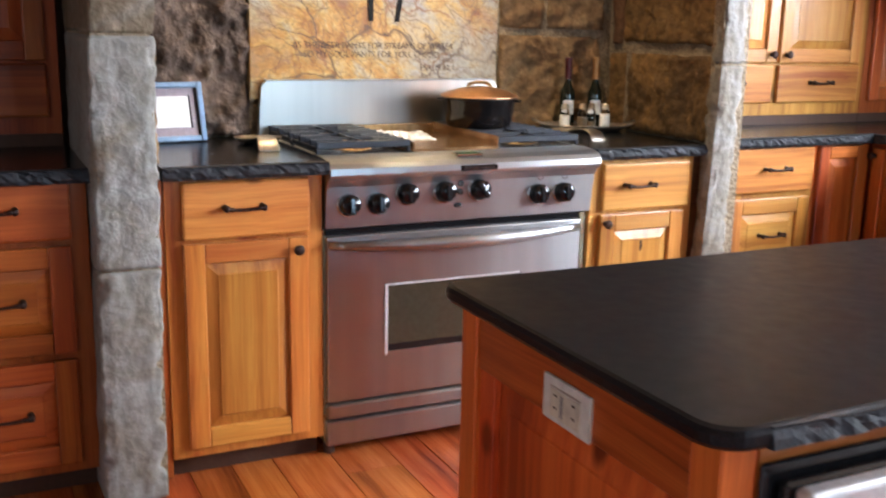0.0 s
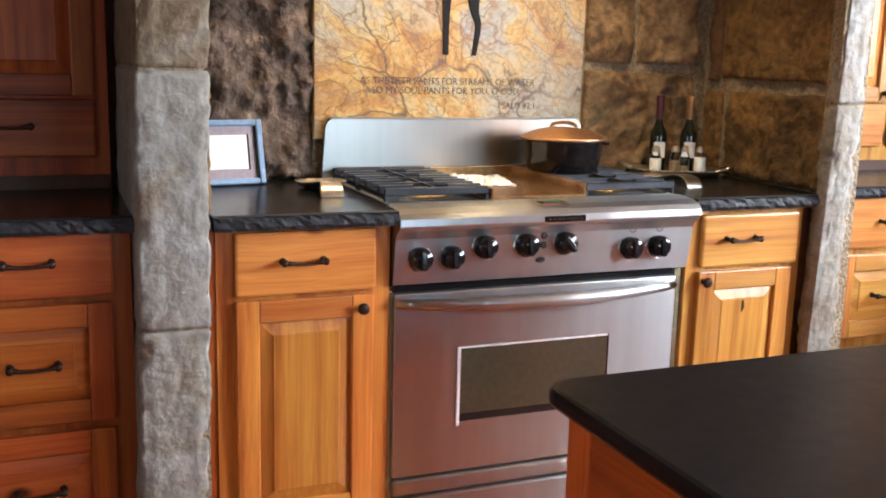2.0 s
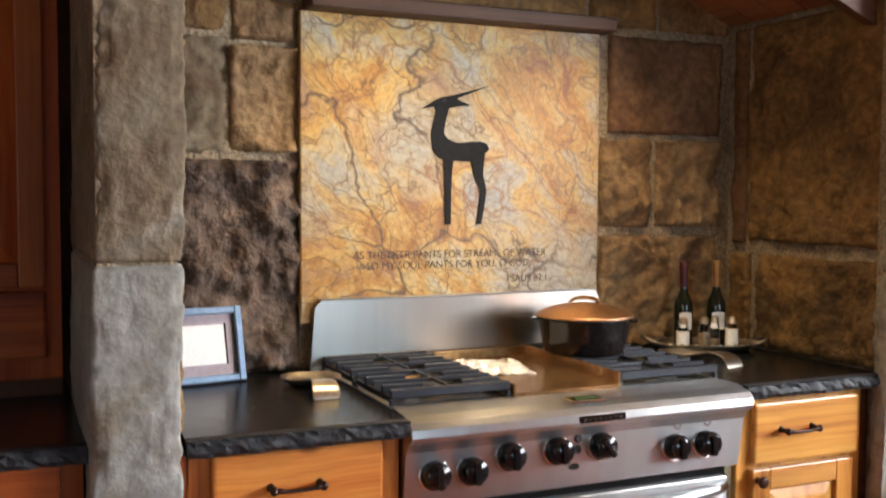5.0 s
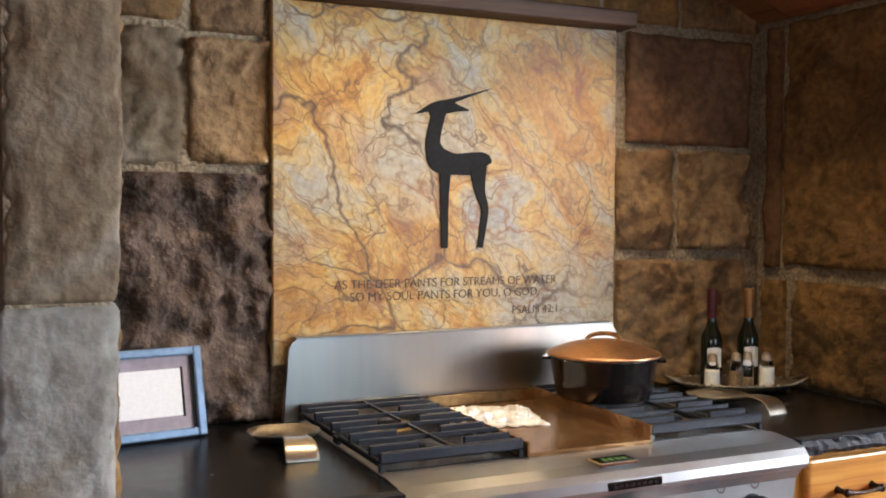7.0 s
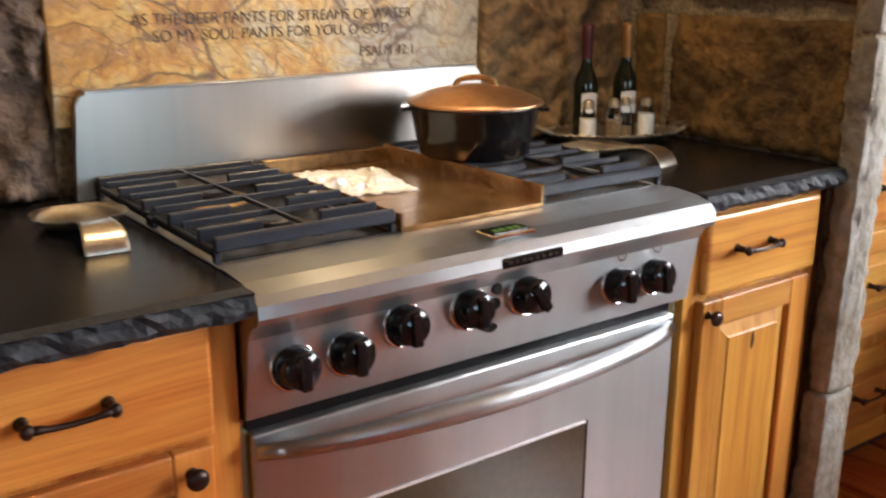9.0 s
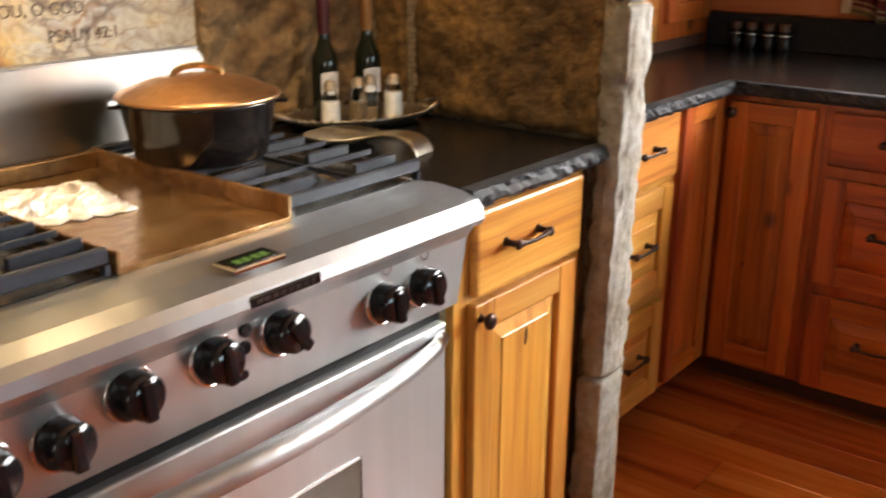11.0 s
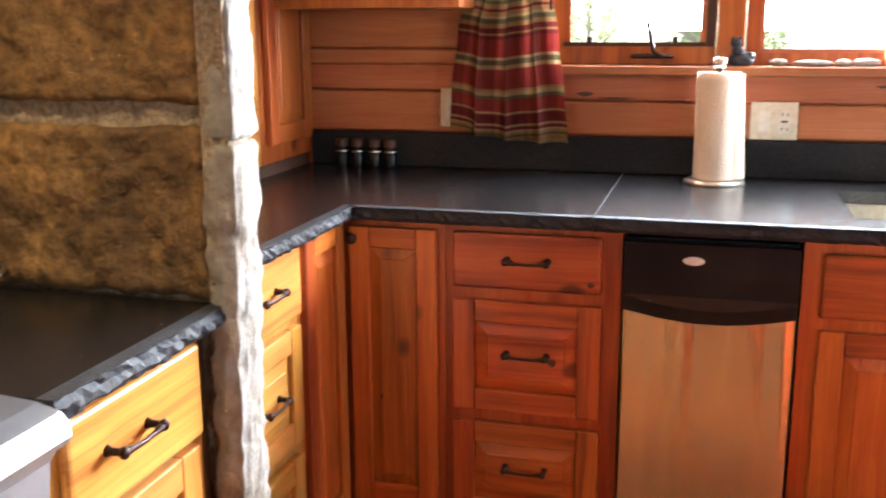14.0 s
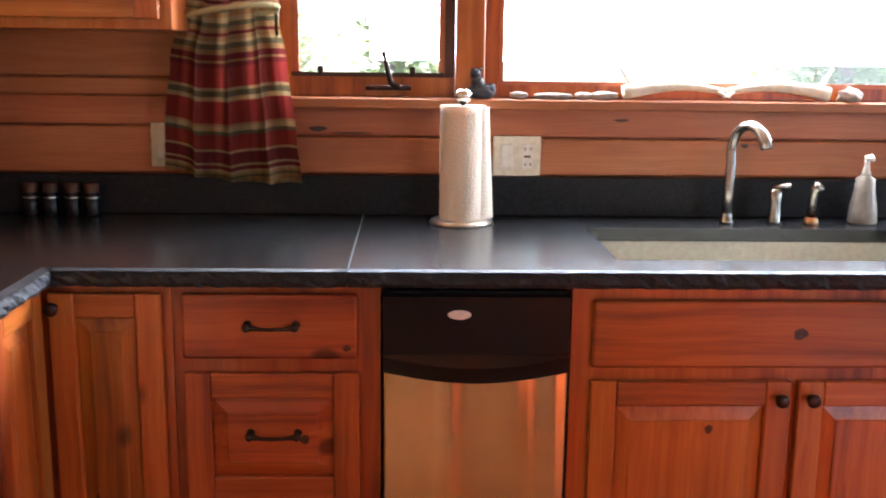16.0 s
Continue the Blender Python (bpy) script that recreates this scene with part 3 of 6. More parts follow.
# window wall: solid core with the opening, faced with horizontal boards
WIN = (-0.75, 2.46, 1.256, 2.15)   # y0, y1, z0, z1 of the opening
wall_east = tagged(part("wall_east", B((XW + 0.03, XW + 0.24, -4.2, WIN[0], 0, 2.7), (XW + 0.03, XW + 0.24, WIN[1], YW + 0.2, 0, 2.7),
                                      (XW + 0.03, XW + 0.24, WIN[0], WIN[1], 0, WIN[2]), (XW + 0.03, XW + 0.24, WIN[0], WIN[1], WIN[3], 2.7)), LOG_WOOD),
                   "reddish pine log wall with level boards", "wall", kind="structure")
PITCH = 0.135
for i in range(13):
    z0 = 1.038 + i * PITCH - 0.135 * 1
    z1 = z0 + PITCH - 0.004
    if z1 < 1.0 or z0 > 2.66:
        continue
    runs = [(-4.0, YW)] if z1 <= WIN[2] + 0.001 else [(-4.0, WIN[0]), (WIN[1], YW)]
    if z0 < WIN[2] < z1:
        runs = [(-4.0, YW)]
        z1 = WIN[2] - 0.001
        part("board", B((XW, XW + 0.028, WIN[1], YW, z1 + 0.001, z0 + PITCH - 0.004), bevel=0.006, seg=2), LOG_WOOD, wall_east)
        part("board", B((XW, XW + 0.028, -4.0, WIN[0], z1 + 0.001, z0 + PITCH - 0.004), bevel=0.006, seg=2), LOG_WOOD, wall_east)
    for a, b in runs:
        if b == YW and a < 0 and z1 > 1.1:
            # the boards under the window meet lower than those beside it
            low, high = (z0, 1.143) if z0 < 1.1 else (1.147, z1)
            part("board", B((XW, XW + 0.028, a, WIN[1] + 0.04, low, high), bevel=0.006, seg=2), LOG_WOOD, wall_east)
            a = WIN[1] + 0.042
        part("board", B((XW, XW + 0.028, a, b, z0, z1), bevel=0.006, seg=2), LOG_WOOD, wall_east)

# window with casement, mullion post and fixed light
window = thing("window_1", Matrix.Identity(4), "pine-framed kitchen window over the sink, sash shut", "window", kind="structure")
part("window_sill", B((XW - 0.035, XW + 0.20, WIN[0] - 0.05, WIN[1] + 0.05, WIN[2] - 0.03, WIN[2]), bevel=0.004), LOG_WOOD, window)
part("window_post", B((XW + 0.005, XW + 0.13, 1.853, 1.935, WIN[2], WIN[3]), bevel=0.004), SHADED_V, window)
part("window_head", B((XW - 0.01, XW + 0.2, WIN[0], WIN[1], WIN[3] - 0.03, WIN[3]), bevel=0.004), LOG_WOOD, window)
part("window_jamb", B((XW - 0.01, XW + 0.2, WIN[1] - 0.03, WIN[1], WIN[2], WIN[3] - 0.03), bevel=0.004), SHADED_V, window)
part("window_jamb", B((XW - 0.01, XW + 0.2, WIN[0], WIN[0] + 0.03, WIN[2], WIN[3] - 0.03), bevel=0.004), SHADED_V, window)
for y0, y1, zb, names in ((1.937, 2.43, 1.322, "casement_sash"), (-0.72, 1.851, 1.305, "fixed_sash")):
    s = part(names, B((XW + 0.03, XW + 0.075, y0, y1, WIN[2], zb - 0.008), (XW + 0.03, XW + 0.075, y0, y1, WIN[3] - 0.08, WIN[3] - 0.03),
                      (XW + 0.032, XW + 0.073, y0, y0 + 0.042, zb - 0.008, WIN[3] - 0.08), (XW + 0.032, XW + 0.073, y1 - 0.045, y1, zb - 0.008, WIN[3] - 0.08), bevel=0.003), SHADED_V, window)
    part("glazing_bead", B((XW + 0.028, XW + 0.04, y0 + 0.035, y1 - 0.035, zb - 0.012, zb), (XW + 0.028, XW + 0.04, y0 + 0.035, y0 + 0.047, zb, WIN[3] - 0.085),
                           (XW + 0.028, XW + 0.04, y1 - 0.052, y1 - 0.04, zb, WIN[3] - 0.085)), LOG_WOOD, s, "thin pine glazing bead")
    pane = part("pane", B((XW + 0.05, XW + 0.054, y0 + 0.03, y1 - 0.03, zb - 0.01, WIN[3] - 0.06)), CLEAR, s)
    pane.visible_shadow = False
    if names == "casement_sash":
        part("crank", tube([(XW + 0.012, 2.10, 1.283), (XW + 0.0, 2.12, 1.30), (XW - 0.005, 2.135, 1.365), (XW - 0.006, 2.14, 1.385)], [0.010, 0.008, 0.006, 0.008], bm=B((XW + 0.005, XW + 0.03, 2.06, 2.19, 1.276, 1.29), bevel=0.004)), BRONZE, s, "dark bronze crank handle", smooth=True)
        part("gasket_and_shade_strip", B((XW + 0.0262, XW + 0.0275, 1.967, 2.40, zb - 0.010, zb + 0.003)), TOE, s, "dark strip below the glass")
        # no gasket here: the dark strip paints the backlit stile's shade
        part("gasket_and_shade_strip", B((XW + 0.0262, XW + 0.0295, 1.941, 1.966, zb - 0.010, WIN[3] - 0.09)), TOE, s, "dark strip for the shaded sash stile beside the post")
        for yy in (2.05, 2.31):
            part("sash_catch", B((XW + 0.02, XW + 0.03, yy, yy + 0.016, 1.318, 1.342), bevel=0.003), BRONZE, s)

# window on the wall behind, frames only where they close the openings
# the one at the side is added to go with the fill light
for nm, m, w, h in (("window_2", pose(2.9, -4.0, 1.6), 1.8, 1.5), ("added_window", pose(-3.0, -2.2, 1.6, 0, 0, -90), 1.6, 1.3)):
    w3 = thing(nm, m, "unseen wide window with pine frame", "window", kind="structure")
    part("window_frame", B((-w / 2, w / 2, -0.1, 0.02, -h / 2, -h / 2 + 0.06), (-w / 2, w / 2, -0.1, 0.02, h / 2 - 0.06, h / 2), (-w / 2, -w / 2 + 0.06, -0.1, 0.02, -h / 2, h / 2),
                           (w / 2 - 0.06, w / 2, -0.1, 0.02, -h / 2, h / 2), (-0.03, 0.03, -0.1, 0.02, -h / 2, h / 2)), SHADED_V, w3)

# unseen overhang, added so that sun reaches only the sill, and ground outside
tagged(part("eaves", B((XW + 0.24, XW + 0.85, -5, 4.5, 2.45, 2.55)), WOOD_Y), "unseen overhang added to keep the sun off the counter", "roof", kind="structure")
gb = bmesh.new()
bmesh.ops.create_grid(gb, x_segments=8, y_segments=8, size=400)
tagged(part("ground", gb, GRASS, m=pose(0, 0, -1.2)), "dry grassy ground reaching the distance", "ground", kind="structure")


# ---- stonework of the cooking alcove ----
def block(w, h, d, seed, rough, step=0.012, ragged=0.006):
    """A split-faced stone: front at y = 0 looking to -y, w wide and h high from its lower left corner, d deep."""
    nx, nz = max(4, int(w / step)), max(4, int(h / step))
    bm = bmesh.new()
    grid = []
    for j in range(nz + 1):
        row = []
        for i in range(nx + 1):
            u, v = i / nx, j / nz
            p = Vector((u * w * 9 + seed * 7.1, seed * 3.3, v * h * 9))
            y = 1.9 * rough * (noise.noise(p) + 0.6 * noise.noise(p * 2.7) + 0.45 * noise.noise(p * 6.1) + 0.25 * noise.noise(p * 13))
            e = min(u * w, (1 - u) * w, v * h, (1 - v) * h)
            y = min(y, 0.014) + 0.006 * max(0, 1 - e / 0.012) ** 2
            x, z = u * w, v * h
            if i in (0, nx):
                x += ragged * noise.noise(p * 2.2 + Vector((5, 0, 0)))
            if j in (0, nz):
                z += ragged * noise.noise(p * 2.2 + Vector((0, 9, 0)))
            row.append(bm.verts.new((x, y, z)))
        grid.append(row)
    for j in range(nz):
        for i in range(nx):
            bm.faces.new((grid[j][i], grid[j][i + 1], grid[j + 1][i + 1], grid[j + 1][i]))
    rim = [grid[0][i] for i in range(nx + 1)] + [grid[j][nx] for j in range(1, nz + 1)] + [grid[nz][i] for i in range(nx - 1, -1, -1)] + [grid[j][0] for j in range(nz - 1, 0, -1)]
    back = [bm.verts.new((v.co.x, d, v.co.z)) for v in rim]
    for i in range(len(rim)):
        j = (i + 1) % len(rim)
        bm.faces.new((rim[j], rim[i], back[i], back[j]))
    return bm


def stones(parent, m, rows, d=0.06, rough=0.008):
    for k, (x0, x1, z0, z1, mat, r) in enumerate(rows):
        part("stone", block(x1 - x0, z1 - z0, d, k + x0 * 11 + z0 * 5, rough * r), mat, parent, m=m @ pose(x0, 0, z0), smooth=True)


YB = 3.345
back = tagged(part("wall_alcove_back", B((0.58, 2.46, YB + 0.017, YB + 0.2, 0.0, 2.4)), MORTAR), "rough sandstone back wall of the cooking alcove", "wall", kind="structure")
stones(back, pose(0, YB, 0), (
    (0.60, 0.974, 0.93, 1.488, DARK_STONE, 2.2), (0.60, 0.775, 1.505, 1.80, WEATHERED_STONE, 1.6), (0.60, 0.78, 1.82, 2.3, OLIVE_STONE, 1),
    (0.790, 0.972, 1.508, 1.785, TAN_STONE, 1.8), (0.80, 0.962, 1.800, 1.905, TAN_STONE, 0.8), (0.80, 1.30, 1.93, 2.3, GREY_STONE, 1), (1.32, 1.86, 1.93, 2.3, OLIVE_STONE, 1),
    (1.88, 2.12, 1.915, 2.3, OLIVE_STONE, 1), (2.14, 2.40, 1.915, 2.2, TAN_STONE, 1),
    (1.952, 2.375, 1.592, 1.888, BROWN_STONE, 0.6), (1.925, 2.112, 1.302, 1.575, TAN_STONE, 1.6), (2.130, 2.375, 1.302, 1.575, TAN_STONE, 1.6),
    (1.925, 2.375, 0.93, 1.275, TAN_STONE, 1.5)), rough=0.009)
tagged(part("wall_ledge", B((0.985, 1.925, YB - 0.075, YB + 0.02, 1.884, 1.926), bevel=0.004), DARK_WOOD), "dark narrow ledge above the golden slab", "ledge", kind="structure")

side_r = tagged(part("wall_alcove_right", B((2.425, 2.556, 2.726, YB + 0.1, 0, 2.4)), MORTAR), "sandstone side wall of the cooking alcove", "wall", kind="structure")
stones(side_r, pose(2.405, YB, 0, 0, 0, -90), (
    (0.015, 0.10, 0.93, 1.215, OLIVE_STONE, 1), (0.135, 0.618, 0.93, 1.218, OLIVE_STONE, 1.3), (0.02, 0.075, 1.25, 1.93, BROWN_STONE, 0.7), (0.10, 0.618, 1.260, 1.93, OLIVE_STONE, 1.2),
    (0.02, 0.618, 1.95, 2.35, TAN_STONE, 1)), rough=0.008)
side_l = tagged(part("wall_alcove_left", B((0.42, 0.545, 2.74, YB + 0.1, 0, 2.4)), MORTAR), "sandstone side wall of the cooking alcove", "wall", kind="structure")
stones(side_l, pose(0.565, 2.72, 0, 0, 0, 90), ((0.02, 0.60, 0.93, 1.24, OLIVE_STONE, 1), (0.02, 0.60, 1.27, 1.9, TAN_STONE, 1), (0.02, 0.6, 1.92, 2.35, OLIVE_STONE, 1)))


def pillar(name, x0, x1, y0, y1, cuts, seed, mats, lean=0.0, chip=0.016):
    """A column of dressed stones: nearly flat faces, ragged chipped arrises, thin bed joints."""
    col = tagged(part(name, B((x0 + 0.012, x1 - 0.012, y0 + 0.012, y1, 0, 2.7)), MORTAR), "pale grey split-sandstone pier beside the alcove", "pillar", kind="structure")
    w, d = x1 - x0, y1 - y0
    cx, cy = (x0 + x1) / 2, (y0 + y1) / 2
    fx = [0, 0.04, 0.09, 0.15] + [0.15 + 0.7 * i / 14 for i in range(1, 14)] + [0.85, 0.91, 0.96]
    fy = [0, 0.03, 0.07, 0.13] + [0.13 + 0.74 * i / 8 for i in range(1, 8)] + [0.87, 0.93, 0.97]
    per = [(x0 + w * f, y0) for f in fx] + [(x1, y0 + d * f) for f in fy] + [(x1 - w * f, y1) for f in fx] + [(x0, y1 - d * f) for f in fy]
    for k, (a, b) in enumerate(zip(cuts, cuts[1:])):
        h = b - a - 0.006
        bm = bmesh.new()
        nz = max(6, int(h / 0.010))
        shift = 0.005 * noise.noise(Vector((seed, k * 3.7, 1)))
        rings = []
        for j in range(nz + 1):
            zz = a + h * j / nz
            ring = []
            for x, y in per:
                p = Vector((x * 9 + seed + k * 5, y * 7, zz * 5))
                q = 0.005 * noise.noise(p) + 0.0035 * noise.noise(p * 3.1) + 0.0022 * noise.noise(p * 8) + 0.0012 * noise.noise(p * 19)
                e = min(j, nz - j) * h / nz
                q -= 0.004 * max(0, 1 - e / 0.010) ** 2
                # arrises broken away in scallops of uneven size
                c = max(abs(x - cx) - (w / 2 - 0.03), 0) / 0.03 * max(abs(y - cy) - (d / 2 - 0.03), 0) / 0.03
                side = Vector((3 if x > cx else 0, 7 if y > cy else 0, 0))
                n1 = noise.noise(Vector((seed * 1.3, k, zz * 14)) + side) + 0.6 * noise.noise(Vector((seed, k * 2, zz * 37)) + side)
                q -= c * (0.003 + chip * max(0, n1 + 0.12))
                ox = 1 if x > x1 - 0.031 else -1 if x < x0 + 0.031 else 0
                oy = 1 if y > y1 - 0.031 else -1 if y < y0 + 0.031 else 0
                if c == 0:
                    ox, oy = (ox, 0) if x in (x0, x1) else (0, oy)
                ring.append(bm.verts.new((x + ox * q + shift + lean * (zz - 1.0), y + oy * q + shift, zz)))
            rings.append(ring)
        for r0, r1 in zip(rings, rings[1:]):
            for i in range(len(per)):
                i2 = (i + 1) % len(per)
                bm.faces.new((r0[i], r0[i2], r1[i2], r1[i]))
        bm.faces.new(rings[0][::-1])
        bm.faces.new(rings[-1])
        part("stone", bm, mats[k % len(mats)], col, smooth=True)
    return col


pillar("pillar_left", 0.388, 0.556, 2.665, 3.30, (0.0, 0.662, 1.27, 1.95, 2.7), 3, (GREY_STONE, GREY_STONE, WEATHERED_STONE, GREY_STONE), lean=0.015)
pillar("pillar_right", 2.385, 2.487, 2.664, 2.724, (0.0, 0.425, 1.20, 1.90, 2.7), 17, (PALE_STONE,), lean=0.036, chip=0.011)

# hood inside the alcove: boarded slopes, dark fascia, lamp plate
hood = thing("range_hood", Matrix.Identity(4), "boarded pine hood sloping up over the range", "range hood", kind="structure")
for sgn, xa in ((1, 2.405), (-1, 0.575)):
    for i in range(5):
        y0 = 2.79 + i * 0.112
        o = [(xa, 1.945), (xa - sgn * 0.62, 2.195), (xa - sgn * 0.62, 2.215), (xa, 1.965)]
        part("board", prism(o, y0, y0 + 0.108), HOOD_WOOD, hood)
    part("fascia", prism([(xa, 1.86), (xa - sgn * 0.62, 2.12), (xa - sgn * 0.62, 2.30), (xa, 2.06)], 2.755, 2.788), DARK_WOOD, hood, "dark stained fascia board")
part("lamp_plate", B((1.12, 1.86, 2.76, YB, 2.19, 2.23)), STEEL, hood)
for hx in (1.17, 1.80):
    part("hood_lamp", lathe([(0, 2.178), (0.036, 2.178), (0.042, 2.186), (0.042, 2.19)], 20, m=Matrix.Translation((hx, 3.0, 0))), bulb, hood, "lit round lamp lens")
part("front_beam", B((0.56, 2.40, 2.70, 2.752, 2.1, 2.68), bevel=0.01), GREY_STONE, hood, "grey stone lintel over the alcove")

# golden slab with its inlay
slab = tagged(part("backsplash_slab", B((0.972, 1.903, YB - 0.012, YB + 0.03, 1.05, 1.884), bevel=0.003), SLAB), "golden veined granite slab with a black deer inlay", "backsplash")


def strip(bm, path, y0=-0.0025, y1=0.001):
    """A flat tapered band; path rows are x, z and half width across the line."""
    fine = []
    for i in range(len(path) - 1):
        p0, p1, p2, p3 = (Vector(path[max(0, min(len(path) - 1, i + k))]) for k in (-1, 0, 1, 2))
        for f in (0.0, 0.25, 0.5, 0.75):
            fine.append(0.5 * (2 * p1 + (p2 - p0) * f + (2 * p0 - 5 * p1 + 4 * p2 - p3) * f * f + (3 * p1 - p0 - 3 * p2 + p3) * f ** 3))
    path = fine + [Vector(path[-1])]
    ps = [Vector((p[0], p[1])) for p in path]
    left, right = [], []
    for i, p in enumerate(ps):
        d = (ps[min(i + 1, len(ps) - 1)] - ps[max(i - 1, 0)]).normalized()
        nrm = Vector((-d.y, d.x)) * path[i][2]
        left.append(p + nrm)
        right.append(p - nrm)
    for i in range(len(ps) - 1):
        prism([tuple(left[i]), tuple(left[i + 1]), tuple(right[i + 1]), tuple(right[i])], y0, y1, bm)
    return bm


db = bmesh.new()
strip(db, [(0.0, 0.325, 0.001), (0.05, 0.345, 0.010), (0.10, 0.361, 0.006), (0.206, 0.396, 0.0008)], y0=-0.002 - 1 * 0.0004)        # muzzle and long swept-back horn
strip(db, [(0.035, 0.330, 0.010), (0.085, 0.344, 0.015), (0.118, 0.342, 0.007), (0.142, 0.339, 0.002)], y0=-0.002 - 2 * 0.0004)      # head and ear
strip(db, [(0.062, 0.335, 0.019), (0.052, 0.295, 0.018), (0.045, 0.255, 0.020), (0.055, 0.225, 0.028)], y0=-0.002 - 3 * 0.0004)      # neck
strip(db, [(0.034, 0.240, 0.006), (0.050, 0.222, 0.024), (0.070, 0.212, 0.030), (0.105, 0.206, 0.026), (0.150, 0.208, 0.028), (0.186, 0.212, 0.024), (0.194, 0.205, 0.010)], y0=-0.002 - 4 * 0.0004)  # trunk
strip(db, [(0.079, 0.200, 0.016), (0.077, 0.120, 0.011), (0.078, 0.0, 0.0085)], y0=-0.002 - 5 * 0.0004)                               # foreleg
strip(db, [(0.168, 0.205, 0.024), (0.174, 0.140, 0.014), (0.188, 0.098, 0.0095), (0.183, 0.050, 0.0085), (0.175, 0.0, 0.007)], y0=-0.002 - 6 * 0.0004)  # hind leg
part("deer_inlay", db, INLAY, slab, "stylised black deer inlay", m=pose(1.324, YB - 0.0125, 1.315))
part("deer_eye", lathe([(0, 0), (0.004, 0), (0.004, 0.0015)], 10), PEWTER, slab, m=pose(1.388, YB - 0.0145, 1.664, 90))
for txt, x0, z, w in (("AS THE DEER PANTS FOR STREAMS OF WATER", 1.119, 1.222, 0.603), ("SO MY SOUL PANTS FOR YOU, O GOD.", 1.157, 1.192, 0.513), ("PSALM 42:1", 1.592, 1.146, 0.131)):
    letters(txt, 0.030, x0, YB - 0.0125, z, LETTER, slab, width=w)

# ---- counters ----


def chisel(length, seed, t=0.036, amp=0.011, fade=0.0):
    """A chipped stone edge running along x, front to -y, under z = 0."""
    n = max(4, int(length / 0.014))
    bm = bmesh.new()
    rows = []
    prof = ((0.0, 0.0), (0.004, -0.004), (0.0, -0.014), (-0.002, -0.025), (0.006, -t))
    for i in range(n + 1):
        x = length * i / n
        r = [bm.verts.new((x, 0.03, 0))]
        for k, (y, z) in enumerate(prof):
            p = Vector((x * 42 + seed, k * 2.3, seed * 1.7))
            swell = min(1.0, min(x, length - x) / fade) if fade else 1.0
            q = swell * amp * (noise.noise(p) * 0.8 + 0.5 * noise.noise(p * 2.3)) if k else 0.0035 * noise.noise(p)
            r.append(bm.verts.new((x, y + q, z + (0.003 * noise.noise(p * 1.4) if 0 < k < 4 else 0))))
        r.append(bm.verts.new((x, 0.03, -t)))
        rows.append(r)
    for a, b in zip(rows, rows[1:]):
        for k in range(len(a) - 1):
            bm.faces.new((a[k], b[k], b[k + 1], a[k + 1]))
    bm.faces.new(rows[0][::-1])
    bm.faces.new(rows[-1])
    bmesh.ops.recalc_face_normals(bm, faces=bm.faces)
    return bm


def framed(outer, inner, z0, z1, floor_z=None):
    """A slab with a rectangular hole; with floor_z the hole is the inside of a basin closed at that height."""
    bm = bmesh.new()

    def ring(r, z):
        return [bm.verts.new((x, y, z)) for x, y in ((r[0], r[2]), (r[1], r[2]), (r[1], r[3]), (r[0], r[3]))]

    loops = [ring(outer, z0), ring(outer, z1), ring(inner, z1), ring(inner, z0 if floor_z is None else floor_z)]
    for a, b in list(zip(loops, loops[1:])) + ([(loops[3], loops[0])] if floor_z is None else []):
        for i in range(4):
            j = (i + 1) % 4
            bm.faces.new((a[i], a[j], b[j], b[i]))
    if floor_z is not None:
        bm.faces.new(loops[3])
        bm.faces.new(loops[0][::-1])
    bmesh.ops.recalc_face_normals(bm, faces=bm.faces)
    return bm


def counter(name, x0, x1, y0, y1, label, edges=("s",), cut=None, far=None, mat=GRANITE):
    """A black granite top with chiselled front edges; edges: s looks to -y, w looks to -x."""
    gap = 0.03
    ax = x0 + (gap if "w" in edges else 0)
    ay = y0 + (gap if "s" in edges else 0)
    if cut:
        cx0, cx1, cy0, cy1 = cut
        bm = framed((ax, x1, ay, y1), (cx0, cx1, cy0, cy1), TOP - 0.036, TOP)
    else:
        bm = B((ax, x1, ay, y1, TOP - 0.036, TOP))
    c = tagged(part(name, bm, mat), label, "countertop")
    if "s" in edges:
        part("chiselled_edge", chisel(x1 - x0, x0 * 3 + 1), GRANITE_ROUGH, c, "rough chiselled edge", m=pose(x0, y0, TOP))
    if "w" in edges:
        part("chiselled_edge", chisel((far or y1) - y0, y0 * 3 + 2), GRANITE_ROUGH, c, "rough chiselled edge", m=pose(x0, far or y1, TOP, 0, 0, -90))
    return c


counter("countertop", -2.4, 0.385, 2.715, YW, "black granite countertop with chiselled edge beside the pier")
counter("countertop", 0.56, 1.02, 2.668, YB + 0.02, "black granite countertop with chiselled edge next to the range", mat=ALCOVE_GRANITE)
counter("countertop", 1.942, 2.400, 2.694, YB + 0.02, "black granite countertop with chiselled edge in the alcove", mat=ALCOVE_GRANITE)
counter("countertop", 2.567, 3.34, 2.815, YW, "black granite corner countertop with chiselled edge")
SINK = (3.45, 3.87, 0.72, 1.59)
counter("countertop", 3.31, XW - 0.02, -1.2, 2.194, "black granite countertop cut out for the sink", edges=("w",), cut=SINK)
counter("countertop", 3.31, XW - 0.02, 2.197, YW, "black granite countertop beside the window", edges=("w",), far=2.83)
tagged(part("slab_joint", B((3.345, 4.065, 2.1942, 2.1968, TOP - 0.02, TOP + 0.0003)), plain("grey_joint_filler", (0.04, 0.038, 0.036), 0.7)), "thin grey joint between two granite slabs", "joint", kind="structure")
tagged(part("backsplash_low", B((XW - 0.028, XW - 0.002, -1.2, YW - 0.31, TOP, 1.036), bevel=0.003), SLATE), "low dark stone backsplash under the window", "backsplash", kind="structure")

